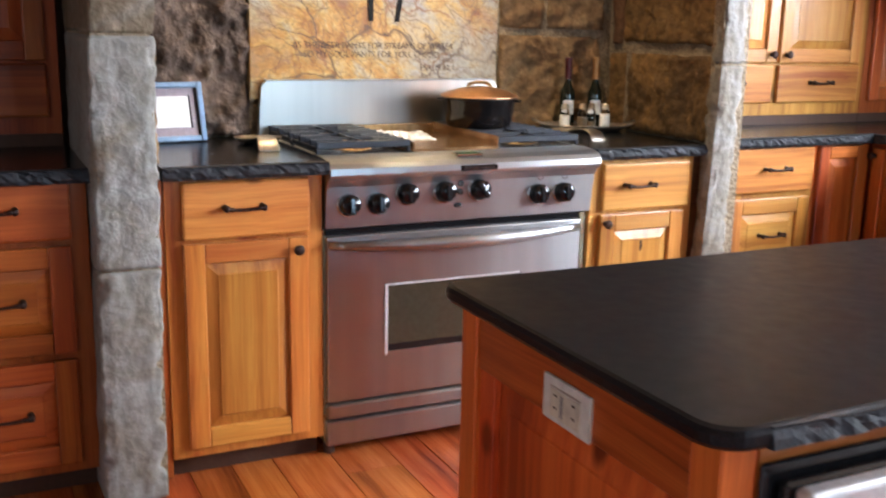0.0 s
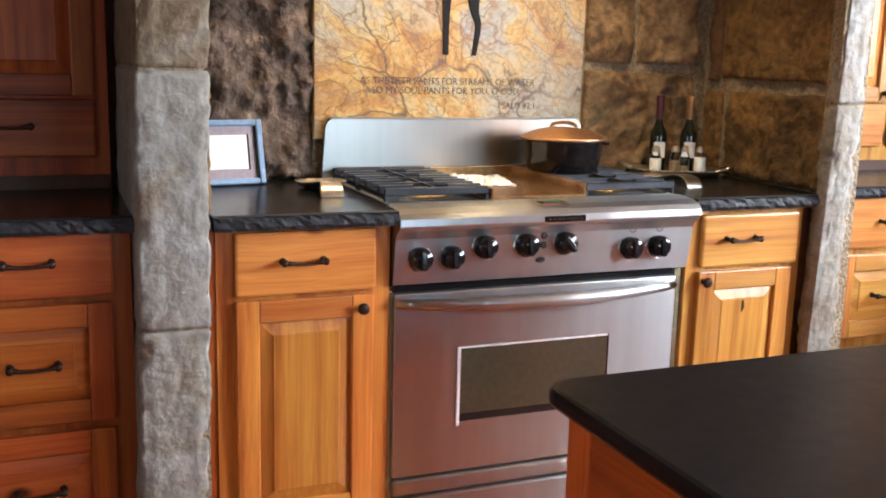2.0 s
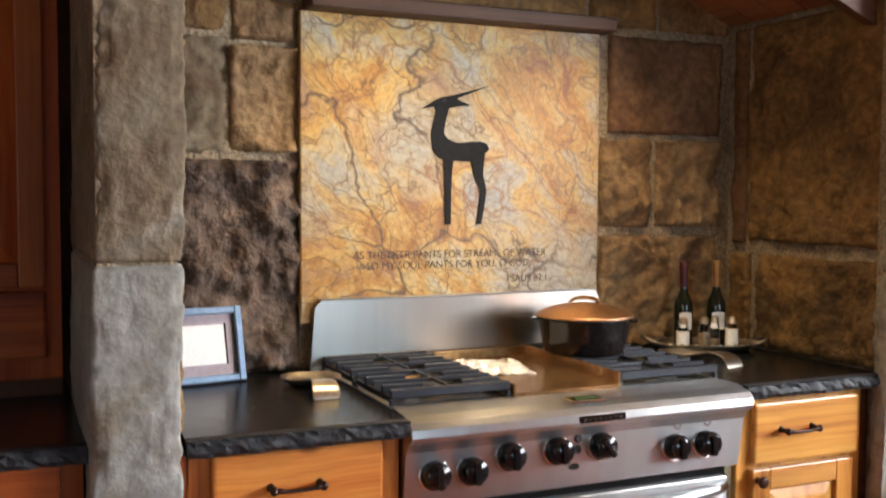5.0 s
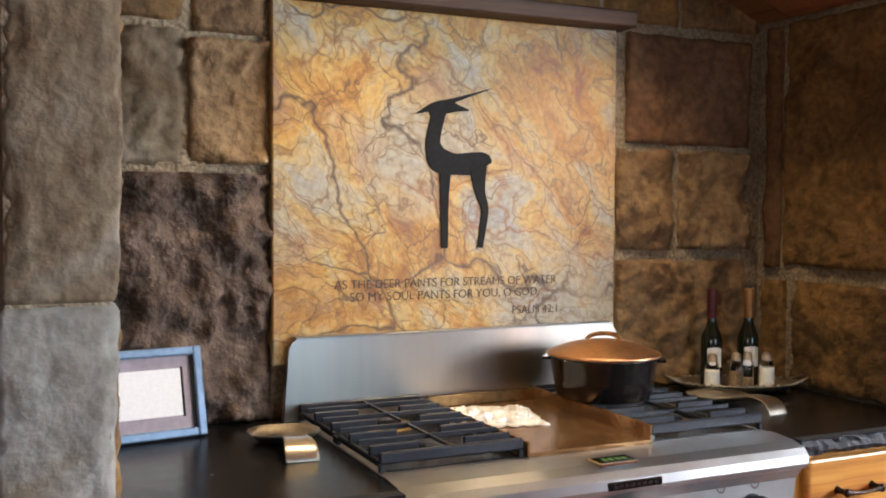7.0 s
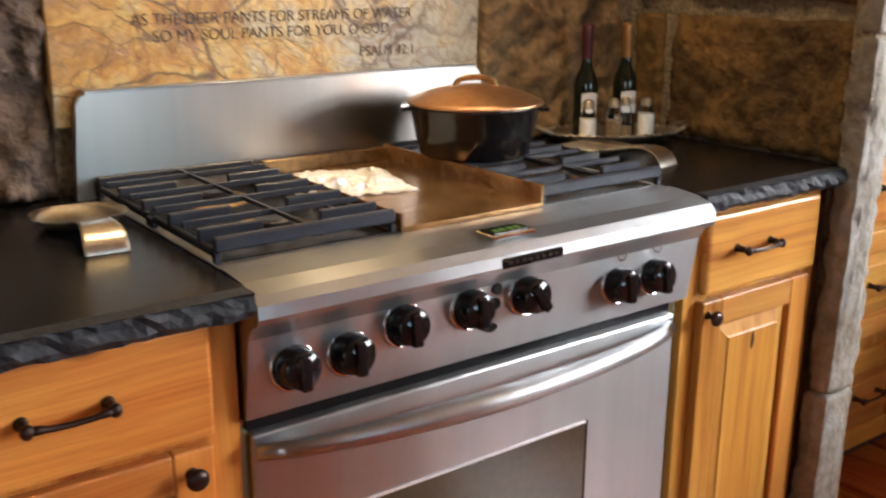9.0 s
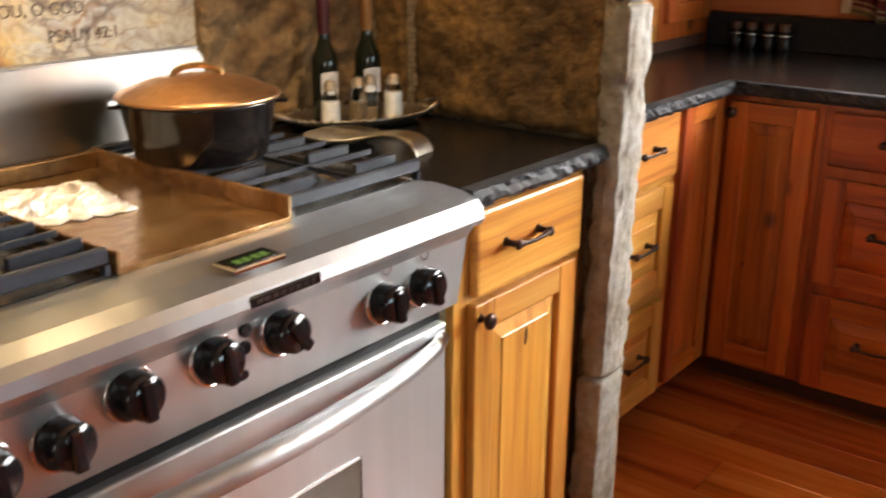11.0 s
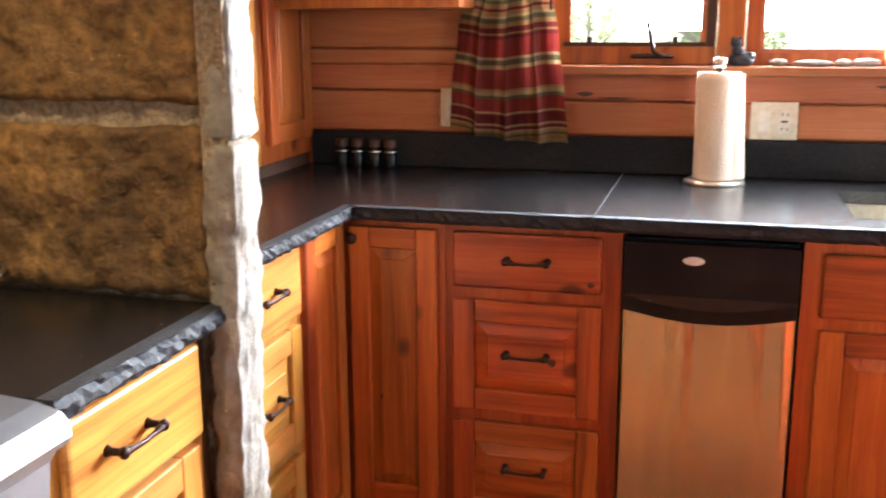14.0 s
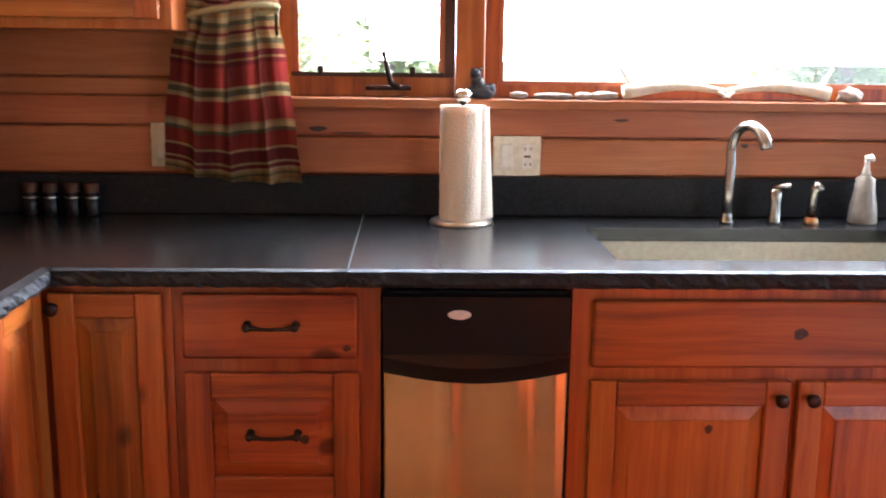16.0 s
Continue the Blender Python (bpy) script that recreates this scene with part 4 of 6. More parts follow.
sink = thing("sink", Matrix.Identity(4), "cream undermount kitchen sink below the window", "sink")
sx0, sx1, sy0, sy1 = SINK
part("basin", framed((sx0 - 0.010, sx1 + 0.010, sy0 - 0.010, sy1 + 0.010), (sx0 + 0.004, sx1 - 0.004, sy0 + 0.004, sy1 - 0.004), 0.70, TOP - 0.0365, 0.712), SINK_CREAM, sink)
part("drain", lathe([(0, 0.716), (0.03, 0.716), (0.042, 0.718), (0.045, 0.713)], 20, m=Matrix.Translation((3.66, 1.15, 0))), CHROME, sink, "chrome drain")

# ---- cabinets ----


def ball(bm, x, y, z, r):
    bmesh.ops.create_uvsphere(bm, u_segments=14, v_segments=9, radius=r, matrix=Matrix.Translation((x, y, z)) @ Matrix.Diagonal((0.92, 0.8, 1, 1)))


def pull(parent, x, z, y=0.0, w=0.104):
    """Bronze bar pull: two round-headed posts, w apart, and a thin sagging bar with collars."""
    bm = bmesh.new()
    for s in (-1, 1):
        tube([(x + s * w / 2, y, z), (x + s * w / 2, y - 0.006, z), (x + s * w / 2, y - 0.026, z)], [0.0095, 0.0065, 0.006], bm=bm)
        ball(bm, x + s * w / 2, y - 0.028, z, 0.0098)
    tube([(x - w / 2, y - 0.028, z), (x - w / 2 + 0.015, y - 0.028, z - 0.001), (x - w / 2 + 0.020, y - 0.028, z - 0.002), (x - w / 4, y - 0.028, z - 0.003), (x, y - 0.028, z - 0.004), (x + w / 4, y - 0.028, z - 0.003),
          (x + w / 2 - 0.020, y - 0.028, z - 0.002), (x + w / 2 - 0.015, y - 0.028, z - 0.001), (x + w / 2, y - 0.028, z)],
         [0.006, 0.006, 0.0046, 0.0042, 0.0040, 0.0042, 0.0046, 0.006, 0.006], bm=bm)
    return part("handle", bm, BRONZE, parent, "dark bronze bar pull", smooth=True)


def knot(parent, x, z, y, rx, rz):
    """A dark knot in the wood, set flush with the face."""
    bm = bmesh.new()
    rim = [bm.verts.new((x + rx * math.cos(a) * (1 + 0.16 * math.sin(3 * a + x * 40)), y - 0.0006, z + rz * math.sin(a) * (1 + 0.14 * math.cos(2 * a + z * 30)))) for a in [2 * math.pi * i / 18 for i in range(18)]]
    mid = bm.verts.new((x, y - 0.0009, z))
    for i in range(18):
        bm.faces.new((rim[i], rim[(i + 1) % 18], mid))
    bmesh.ops.recalc_face_normals(bm, faces=bm.faces)
    return part("knot", bm, KNOT, parent, "dark brown knot in the wood")


def knob(parent, x, z, y=0.0):
    bm = lathe([(0, 0.030), (0.008, 0.0295), (0.0145, 0.026), (0.016, 0.021), (0.0125, 0.016), (0.006, 0.012), (0.0055, 0.004), (0.009, 0.0), (0, 0)], 18, m=Matrix.Translation((x, y, z)) @ pose(0, 0, 0, 90))
    return part("knob", bm, BRONZE, parent, "dark bronze round knob", smooth=True)


def raised(bm, x0, x1, z0, z1, y, slope=0.035, rise=0.012):
    """A raised panel with sloped borders."""
    o = [bm.verts.new(p) for p in ((x0, y, z0), (x1, y, z0), (x1, y, z1), (x0, y, z1))]
    i = [bm.verts.new(p) for p in ((x0 + slope, y - rise, z0 + slope), (x1 - slope, y - rise, z0 + slope), (x1 - slope, y - rise, z1 - slope), (x0 + slope, y - rise, z1 - slope))]
    h = [bm.verts.new((v.co.x, v.co.y + 0.003, v.co.z)) for v in i]
    k = [bm.verts.new((v.co.x + dx * 0.003, y - rise, v.co.z + dz * 0.003)) for v, dx, dz in zip(i, (1, -1, -1, 1), (1, 1, -1, -1))]
    for a in range(4):
        b = (a + 1) % 4
        bm.faces.new((o[a], o[b], h[b], h[a]))
        bm.faces.new((h[a], h[b], k[b], k[a]))
    bm.faces.new(k)
    for v in i:
        bm.verts.remove(v)
    return bm


def panelled(cab, name, x0, x1, z0, z1, stile=0.058, knob_at=None, pull_at=None, grain=None):
    """A frame-and-raised-panel front that stands 20 mm proud of the face frame at y = 0."""
    tall = (z1 - z0) > (x1 - x0)
    s = min(0.034, (x1 - x0 - 2 * stile) * 0.24, (z1 - z0 - 2 * stile) * 0.27)
    d = part(name, raised(bmesh.new(), x0 + stile - 0.002, x1 - stile + 0.002, z0 + stile - 0.002, z1 - stile + 0.002, -0.006, s), WOOD_V if tall else WOOD_H, cab)
    part("stile", B((x0, x0 + stile, -0.021, 0, z0, z1), bevel=0.004, seg=2), WOOD_V, d)
    part("stile", B((x1 - stile, x1, -0.021, 0, z0, z1), bevel=0.004, seg=2), WOOD_V, d)
    part("rail", B((x0 + stile, x1 - stile, -0.0205, 0, z1 - stile, z1 - 0.0005), bevel=0.004, seg=2), WOOD_H, d)
    part("rail", B((x0 + stile, x1 - stile, -0.0205, 0, z0 + 0.0005, z0 + stile), bevel=0.004, seg=2), WOOD_H, d)
    if knob_at:
        knob(d, *knob_at, y=-0.021)
    if pull_at:
        pull(d, *pull_at, y=-0.018)
    return d


def drawer(cab, x0, x1, z0, z1, pull_x=None, name="drawer_front", handle=True):
    d = part(name, B((x0, x1, -0.021, 0, z0, z1), bevel=0.007, seg=2), WOOD_H, cab)
    if handle:
        pull(d, (x0 + x1) / 2 if pull_x is None else pull_x, (z0 + z1) / 2 + 0.006, y=-0.021)
    return d


def base(m, w, label, z0=0.075, depth=0.56, toe=True, name="base_cabinet"):
    """Carcass with face frame; origin on the floor at its lower left front corner, front to -y."""
    c = thing(name, m, label, "cabinet")
    part("body", B((0, w, 0.0, 0.02, z0, TOP - 0.037), (0.002, w - 0.002, 0.021, depth, z0, TOP - 0.037), bevel=0.001), WOOD_V, c)
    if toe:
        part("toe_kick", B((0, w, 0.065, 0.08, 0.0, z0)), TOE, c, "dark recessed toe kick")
    return c


FY = 2.737
c = base(pose(0.572, FY, 0), 0.448, "orange pine base cabinet with a drawer over one door")
drawer(c, 0.045, 0.405, 0.717, 0.877, 0.213)
panelled(c, "door", 0.045, 0.400, 0.105, 0.705, knob_at=(0.366, 0.672))
part("scribe_strip", B((-0.030, -0.001, 0.006, 0.026, 0.02, TOP - 0.04)), SHADED_V, c, "reddish filler strip against the pier")
WOOD_V, WOOD_H = LIT_V, LIT_H
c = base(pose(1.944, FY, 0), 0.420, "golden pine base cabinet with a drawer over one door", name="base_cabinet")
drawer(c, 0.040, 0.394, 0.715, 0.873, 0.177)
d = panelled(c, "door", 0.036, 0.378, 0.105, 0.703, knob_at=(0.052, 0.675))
knot(d, 0.205, 0.590, -0.018, 0.006, 0.020)
# dark board put in for the shadow between cabinet and pier
part("scribe_strip", B((0.421, 0.458, 0.01, 0.03, 0.02, TOP - 0.04)), DARK_WOOD, c, "dark strip for the shaded gap against the pier")

# left bank beside the pier, its pine coloured darker for the weaker light
WOOD_V, WOOD_H = DIM_V, DIM_H
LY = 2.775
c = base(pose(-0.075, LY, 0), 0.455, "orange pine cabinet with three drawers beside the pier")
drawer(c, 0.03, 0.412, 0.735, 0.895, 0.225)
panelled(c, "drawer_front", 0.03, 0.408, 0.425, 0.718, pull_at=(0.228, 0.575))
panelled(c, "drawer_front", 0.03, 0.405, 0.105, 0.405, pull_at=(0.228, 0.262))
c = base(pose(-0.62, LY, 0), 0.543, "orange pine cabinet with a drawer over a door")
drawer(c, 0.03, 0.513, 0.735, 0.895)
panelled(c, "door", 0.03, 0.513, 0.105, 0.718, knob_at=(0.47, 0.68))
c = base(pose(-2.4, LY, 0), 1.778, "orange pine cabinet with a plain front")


def upper(m, w, z0, z1, label, depth=0.30):
    c = thing("upper_cabinet", m, label, "cabinet")
    part("body", B((0, w, 0, 0.02, z0, z1), (0.002, w - 0.002, 0.021, depth, z0, z1), bevel=0.001), WOOD_V, c)
    return c


UY = 3.245
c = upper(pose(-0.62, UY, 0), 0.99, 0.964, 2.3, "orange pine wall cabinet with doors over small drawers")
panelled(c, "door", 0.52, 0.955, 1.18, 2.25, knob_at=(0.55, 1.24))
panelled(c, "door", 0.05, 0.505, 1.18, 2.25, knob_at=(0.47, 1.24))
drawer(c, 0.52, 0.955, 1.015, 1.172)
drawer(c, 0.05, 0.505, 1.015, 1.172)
# near-black strip gives the shade between wall cabinet and counter
part("shade_strip", B((0.0, 0.99, 0.005, 0.03, TOP, 0.963)), TOE, c)
WOOD_V, WOOD_H = LIT_V, LIT_H
c = upper(pose(2.62, UY, 0), 1.07, 0.964, 2.3, "golden pine wall cabinet with doors over small drawers")
panelled(c, "door", 0.565, 1.02, 1.182, 2.25, knob_at=(0.598, 1.216))
panelled(c, "door", 0.09, 0.548, 1.182, 2.25, knob_at=(0.515, 1.216))
drawer(c, 0.565, 1.026, 1.016, 1.174)
drawer(c, 0.08, 0.535, 1.016, 1.174)
part("shade_strip", B((0.0, 1.07, 0.005, 0.03, TOP, 0.963)), TOE, c)
WOOD_V, WOOD_H = SHADED_V, SHADED_H
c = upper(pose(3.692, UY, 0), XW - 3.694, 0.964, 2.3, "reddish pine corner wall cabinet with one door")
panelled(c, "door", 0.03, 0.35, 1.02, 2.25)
part("shade_strip", B((0.0, XW - 3.72, 0.005, 0.03, TOP, 0.963)), TOE, c)
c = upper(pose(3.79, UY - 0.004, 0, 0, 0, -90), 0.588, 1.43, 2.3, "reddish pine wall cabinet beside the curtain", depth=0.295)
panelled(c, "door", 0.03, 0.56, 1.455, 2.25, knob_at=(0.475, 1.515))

for ky, kz, kx, kr in ((2.325, 1.166, 0.026, 0.007), (2.23, 1.155, 0.060, 0.0028), (1.46, 1.198, 0.022, 0.004), (1.10, 1.128, 0.010, 0.006)):
    knot(wall_east, 0, kz, 0, kx, kr).matrix_basis = pose(XW, ky, 0, 0, 0, -90)

# right bank
RY = 2.862
WOOD_V, WOOD_H = LIT_V, LIT_H
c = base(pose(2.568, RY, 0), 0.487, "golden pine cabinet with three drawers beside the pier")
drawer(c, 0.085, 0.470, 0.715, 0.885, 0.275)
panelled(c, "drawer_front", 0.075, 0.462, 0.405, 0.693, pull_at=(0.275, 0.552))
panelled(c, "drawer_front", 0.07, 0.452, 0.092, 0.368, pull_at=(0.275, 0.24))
WOOD_V, WOOD_H = SHADED_V, SHADED_H
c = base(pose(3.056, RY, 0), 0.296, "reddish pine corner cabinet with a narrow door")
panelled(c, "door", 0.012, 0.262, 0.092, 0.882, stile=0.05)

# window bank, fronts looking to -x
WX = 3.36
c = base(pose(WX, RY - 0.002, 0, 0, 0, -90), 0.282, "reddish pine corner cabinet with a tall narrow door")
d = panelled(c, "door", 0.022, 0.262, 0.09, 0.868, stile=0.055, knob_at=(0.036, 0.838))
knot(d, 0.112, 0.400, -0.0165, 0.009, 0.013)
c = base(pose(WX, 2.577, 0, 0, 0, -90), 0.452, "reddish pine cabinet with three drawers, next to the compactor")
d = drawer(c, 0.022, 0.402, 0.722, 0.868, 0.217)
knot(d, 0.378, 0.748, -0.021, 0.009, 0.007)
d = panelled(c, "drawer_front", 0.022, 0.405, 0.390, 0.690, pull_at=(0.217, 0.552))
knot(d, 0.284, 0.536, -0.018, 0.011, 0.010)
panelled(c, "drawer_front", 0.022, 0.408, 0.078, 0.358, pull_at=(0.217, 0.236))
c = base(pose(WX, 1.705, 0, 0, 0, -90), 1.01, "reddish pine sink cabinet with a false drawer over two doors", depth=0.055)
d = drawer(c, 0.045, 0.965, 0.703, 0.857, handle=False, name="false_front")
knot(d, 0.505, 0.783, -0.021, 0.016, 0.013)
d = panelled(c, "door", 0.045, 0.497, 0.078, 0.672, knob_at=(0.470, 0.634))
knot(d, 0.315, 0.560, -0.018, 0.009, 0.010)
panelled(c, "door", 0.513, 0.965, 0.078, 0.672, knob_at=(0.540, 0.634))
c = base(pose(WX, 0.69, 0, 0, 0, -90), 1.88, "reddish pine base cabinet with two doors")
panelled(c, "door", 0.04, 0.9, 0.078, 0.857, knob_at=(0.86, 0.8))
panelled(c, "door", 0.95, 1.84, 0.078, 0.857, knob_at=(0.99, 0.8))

# trash compactor
c = thing("trash_compactor", pose(WX - 0.012, 2.122, 0, 0, 0, -90), "stainless trash compactor with a black top panel", "appliance")
part("body", B((0.004, 0.408, 0.02, 0.56, 0.03, 0.872)), BLACK, c)
o = [(0.002, 0.866), (0.410, 0.866), (0.410, 0.696)] + [(0.410 - 0.408 * i / 12, 0.696 - 0.026 * math.sin(math.pi * i / 12)) for i in range(1, 12)] + [(0.002, 0.696)]
part("control_panel", prism(o, -0.016, 0.02), BLACK_PANEL, c, "glossy black control panel")
part("grip_recess", prism([(x, z + 0.035) if z < 0.7 else (x, 0.738) for x, z in o], -0.019, -0.0165), BLACK_GLOSS, c)
bm = B((0.004, 0.408, -0.012, 0.02, 0.045, 0.70), bevel=0.004, seg=2)
part("door", bm, STEEL_V, c, "brushed stainless door")
part("badge", lathe([(0, 0.003), (0.022, 0.002), (0.026, 0)], 24, m=Matrix.Translation((0.168, -0.016, 0.826)) @ pose(0, 0, 0, 90) @ Matrix.Diagonal((1, 0.42, 1, 1))), SATIN, c, "oval chrome badge")
part("foot", B((0.02, 0.39, 0.04, 0.06, 0.0, 0.045)), BLACK, c)

# ---- island ----
ix0, ix1, iy0, iy1, iz = ISL


def rounded_top(x0, x1, y0, y1, z0, z1, r=0.045):
    pts = []
    for cx, cy, a in ((x1 - r, y1 - r, 0), (x0 + r, y1 - r, 90), (x0 + r, y0 + r, 180), (x1 - r, y0 + r, 270)):
        pts += [(cx + r * math.cos(radians(a + 15 * k)), cy + r * math.sin(radians(a + 15 * k))) for k in range(7)]
    bm = bmesh.new()
    rings = []
    for ins, z in ((0.004, z0), (0.0, z0 + 0.006), (0.0, z1 - 0.008), (0.003, z1 - 0.002), (0.009, z1)):
        cx, cy = (x0 + x1) / 2, (y0 + y1) / 2
        rings.append([bm.verts.new((x - ins * math.copysign(1, x - cx), y - ins * math.copysign(1, y - cy), z)) for x, y in pts])
    for a, b in zip(rings, rings[1:]):
        for i in range(len(pts)):
            j = (i + 1) % len(pts)
            bm.faces.new((a[i], a[j], b[j], b[i]))
    bm.faces.new(rings[0][::-1])
    bm.faces.new(rings[-1])
    return bm


itop = tagged(part("island_countertop", rounded_top(ix0, ix1, iy0, iy1, iz - 0.025, iz), ISLAND_GRANITE), "honed black granite island top with rounded corners", "countertop")
part("chiselled_edge", chisel(ix1 - ix0 - 0.10, 8.0, t=0.026, amp=0.008, fade=0.10), GRANITE_ROUGH, itop, "rough chiselled edge", m=pose(ix0 + 0.07, iy0 - 0.003, iz - 0.001))
ISLE_V = wood("island_pine", "z", (0.82, 0.215, 0.040), (0.64, 0.125, 0.018), (0.33, 0.048, 0.008))
isl = thing("kitchen_island", pose(ix0 + 0.032, iy1 - 0.03, 0, 0, 0, -90), "reddish pine kitchen island with a panelled end", "island")
L = iy1 - iy0 - 0.06
H0 = iz - 0.026
part("body", B((0.004, L - 0.004, 0.022, ix1 - ix0 - 0.07, 0.0, H0)), ISLE_V, isl)
for a, b in ((0.0, 0.052), (L - 0.052, L)):
    part("corner_post", B((a, b, 0, 0.05, 0, H0), bevel=0.003), ISLE_V, isl)
part("top_rail", B((0.053, L - 0.053, 0.004, 0.022, H0 - 0.100, H0 - 0.001), bevel=0.002), wood("dark_streaked_pine", "x", (0.68, 0.155, 0.030), (0.46, 0.080, 0.014), (0.13, 0.020, 0.005), ring=1.4), isl)
for a, b, lo, hi in ((0.053, 0.10, 0.02, H0 - 0.101), (L - 0.10, L - 0.053, 0.02, H0 - 0.101), (0.10, L - 0.10, 0.02, 0.08)):
    part("end_frame", B((a, b, 0.008, 0.022, lo, hi), bevel=0.002), ISLE_V, isl)
part("end_panel", raised(bmesh.new(), 0.10, L - 0.10, 0.08, H0 - 0.103, 0.021, 0.04, 0.01), ISLE_V, isl)
out = part("outlet_plate", B((0.258, 0.374, -0.002, 0.004, 0.776, 0.840), bevel=0.002, seg=2), WHITE, isl, "white plastic socket plate")
so = part("socket", B((0.279, 0.353, -0.0040, -0.0015, 0.784, 0.824), bevel=0.0015), IVORY, out)
part("groove", B((0.279, 0.353, -0.0031, -0.0018, 0.8265, 0.8278)), PEWTER, out)
part("test_button", B((0.306, 0.313, -0.0052, -0.0035, 0.789, 0.820), bevel=0.001), plain("grey_plastic", (0.30, 0.29, 0.28), 0.45), out, "grey upright button")
for dx, dz in ((0.290, 0.815), (0.290, 0.797), (0.335, 0.815), (0.335, 0.797)):
    part("slot", B((dx, dx + 0.007, -0.0044, -0.0036, dz, dz + 0.0028)), TOE, out)
# appliance on the island's near long side
mw = thing("microwave_drawer", pose(ix0 + 0.083, iy0 + 0.028, 0), "black built-in drawer oven with a steel handle", "appliance")
part("surround", B((0, 0.62, -0.006, 0.0, H0 - 0.42, H0 - 0.03), bevel=0.002), BLACK_GLOSS, mw)
part("front_panel", B((0.022, 0.598, -0.022, -0.0065, H0 - 0.40, H0 - 0.050), bevel=0.004), BLACK, mw)
part("handle", B((0.03, 0.59, -0.05, -0.0225, H0 - 0.100, H0 - 0.052), bevel=0.008, seg=3), SATIN, mw, "broad stainless handle")
part("front_face", B((0.055, ix1 - ix0 - 0.09, 0, 0.02, 0.0, H0)), WOOD_H, isl, m=isl.matrix_world.inverted() @ pose(ix0 + 0.03, iy0 + 0.031, 0))

# ---- range ----
RX0, RX1 = 1.024, 1.936
RW = RX1 - RX0
rng = thing("range", pose(RX0, 2.735, 0), "stainless professional gas range with griddle and seven knobs", "range")
part("body", B((0.0, 0.02, 0.012, 0.60, 0.05, 0.90), (RW - 0.02, RW, 0.012, 0.60, 0.05, 0.90), (0.021, RW - 0.021, 0.03, 0.60, 0.05, 0.885)), STEEL_V, rng)
# control panel with rolled top edge, drawn along x
prof = [(0.012, 0.715), (-0.012, 0.722), (-0.030, 0.845), (-0.046, 0.868), (-0.060, 0.874), (-0.066, 0.884), (-0.064, 0.902), (-0.052, 0.915), (-0.02, 0.924), (0.03, 0.928), (0.05, 0.928), (0.05, 0.715)]
bm = bmesh.new()
a = [bm.verts.new((0, y, z)) for y, z in prof]
b = [bm.verts.new((RW, y, z)) for y, z in prof]
for i in range(len(prof)):
    j = (i + 1) % len(prof)
    bm.faces.new((a[i], a[j], b[j], b[i]))
bm.faces.new(a[::-1])
bm.faces.new(b)
bmesh.ops.recalc_face_normals(bm, faces=bm.faces)
part("control_panel", bm, STEEL, rng, "brushed stainless control panel")
face = pose(0, 0, 0, 90 - 8.3)   # knob axis, leaning with the panel


def on_panel(x, z):
    y = -0.012 - (z - 0.722) * 0.018 / 0.123
    return Matrix.Translation((x - RX0, y, z)) @ face


for kx, kz, turn in ((1.091, 0.792, 0), (1.180, 0.792, 0), (1.273, 0.816, 0), (1.396, 0.816, 0), (1.513, 0.816, 35), (1.726, 0.792, 0), (1.818, 0.792, 0)):
    m = on_panel(kx, kz)
    k = part("dial", lathe([(0, 0.040), (0.025, 0.0395), (0.0285, 0.036), (0.0305, 0.012), (0.0315, 0.007)], 28), BLACK_GLOSS, rng, "black dial", smooth=True, m=m)
    bar = B((-0.0085, 0.0085, -0.030, 0.021, 0.030, 0.047), bevel=0.004, seg=2)
    part("grip", bar, BLACK_GLOSS, k, m=pose(0, 0, 0, 0, 0, turn))
    part("bezel", lathe([(0.031, 0.004), (0.0335, 0.008), (0.0355, 0.007), (0.037, 0.002), (0.037, -0.006)], 28), CHROME, k, "chrome bezel ring", smooth=True)
for bx, bz in ((1.452, 0.838), (1.452, 0.812)):
    part("button", lathe([(0, 0.006), (0.008, 0.006), (0.010, 0.004), (0.010, -0.004)], 16), BLACK, rng, m=on_panel(bx, bz))
part("rocker", lathe([(0, 0.004), (0.013, 0.004), (0.015, 0), (0.015, -0.004)], 20, m=Matrix.Diagonal((1, 0.55, 1, 1))), BLACK, rng, m=on_panel(1.448, 0.770))
for ex, ez in ((1.752, 0.846), (1.842, 0.846)):
    bm = lathe([(0.0085, 0.0006), (0.0115, 0.0006)], 20)
    part("dial_mark", bm, TOE, rng, m=on_panel(ex - 0.02, ez) @ pose(0, 0, 0.0008))
part("name_plate", B((1.432 - RX0, 1.560 - RX0, -0.0675, -0.060, 0.881, 0.898), bevel=0.003), BLACK_GLOSS, rng, "dark oblong name plate with plain bars")
for i in range(8):
    part("name_bar", B((1.444 - RX0 + i * 0.0135, 1.453 - RX0 + i * 0.0135, -0.0685, -0.067, 0.887, 0.892)), BRONZE, rng)
disp = part("clock_bezel", B((1.432 - RX0, 1.520 - RX0, -0.043, 0.004, 0.918, 0.9262), bevel=0.002), CHROME, rng, m=pose(0, 0, 0.0028))
part("display", B((1.442 - RX0, 1.510 - RX0, -0.036, -0.004, 0.926, 0.9268)), lcd, disp, "dark green clock display")
part("digits", B(*[(x - RX0, x - RX0 + 0.010, -0.028, -0.013, 0.9268, 0.9272) for x in (1.450, 1.464, 1.480, 1.494)]), seg, disp, "lit green digits")
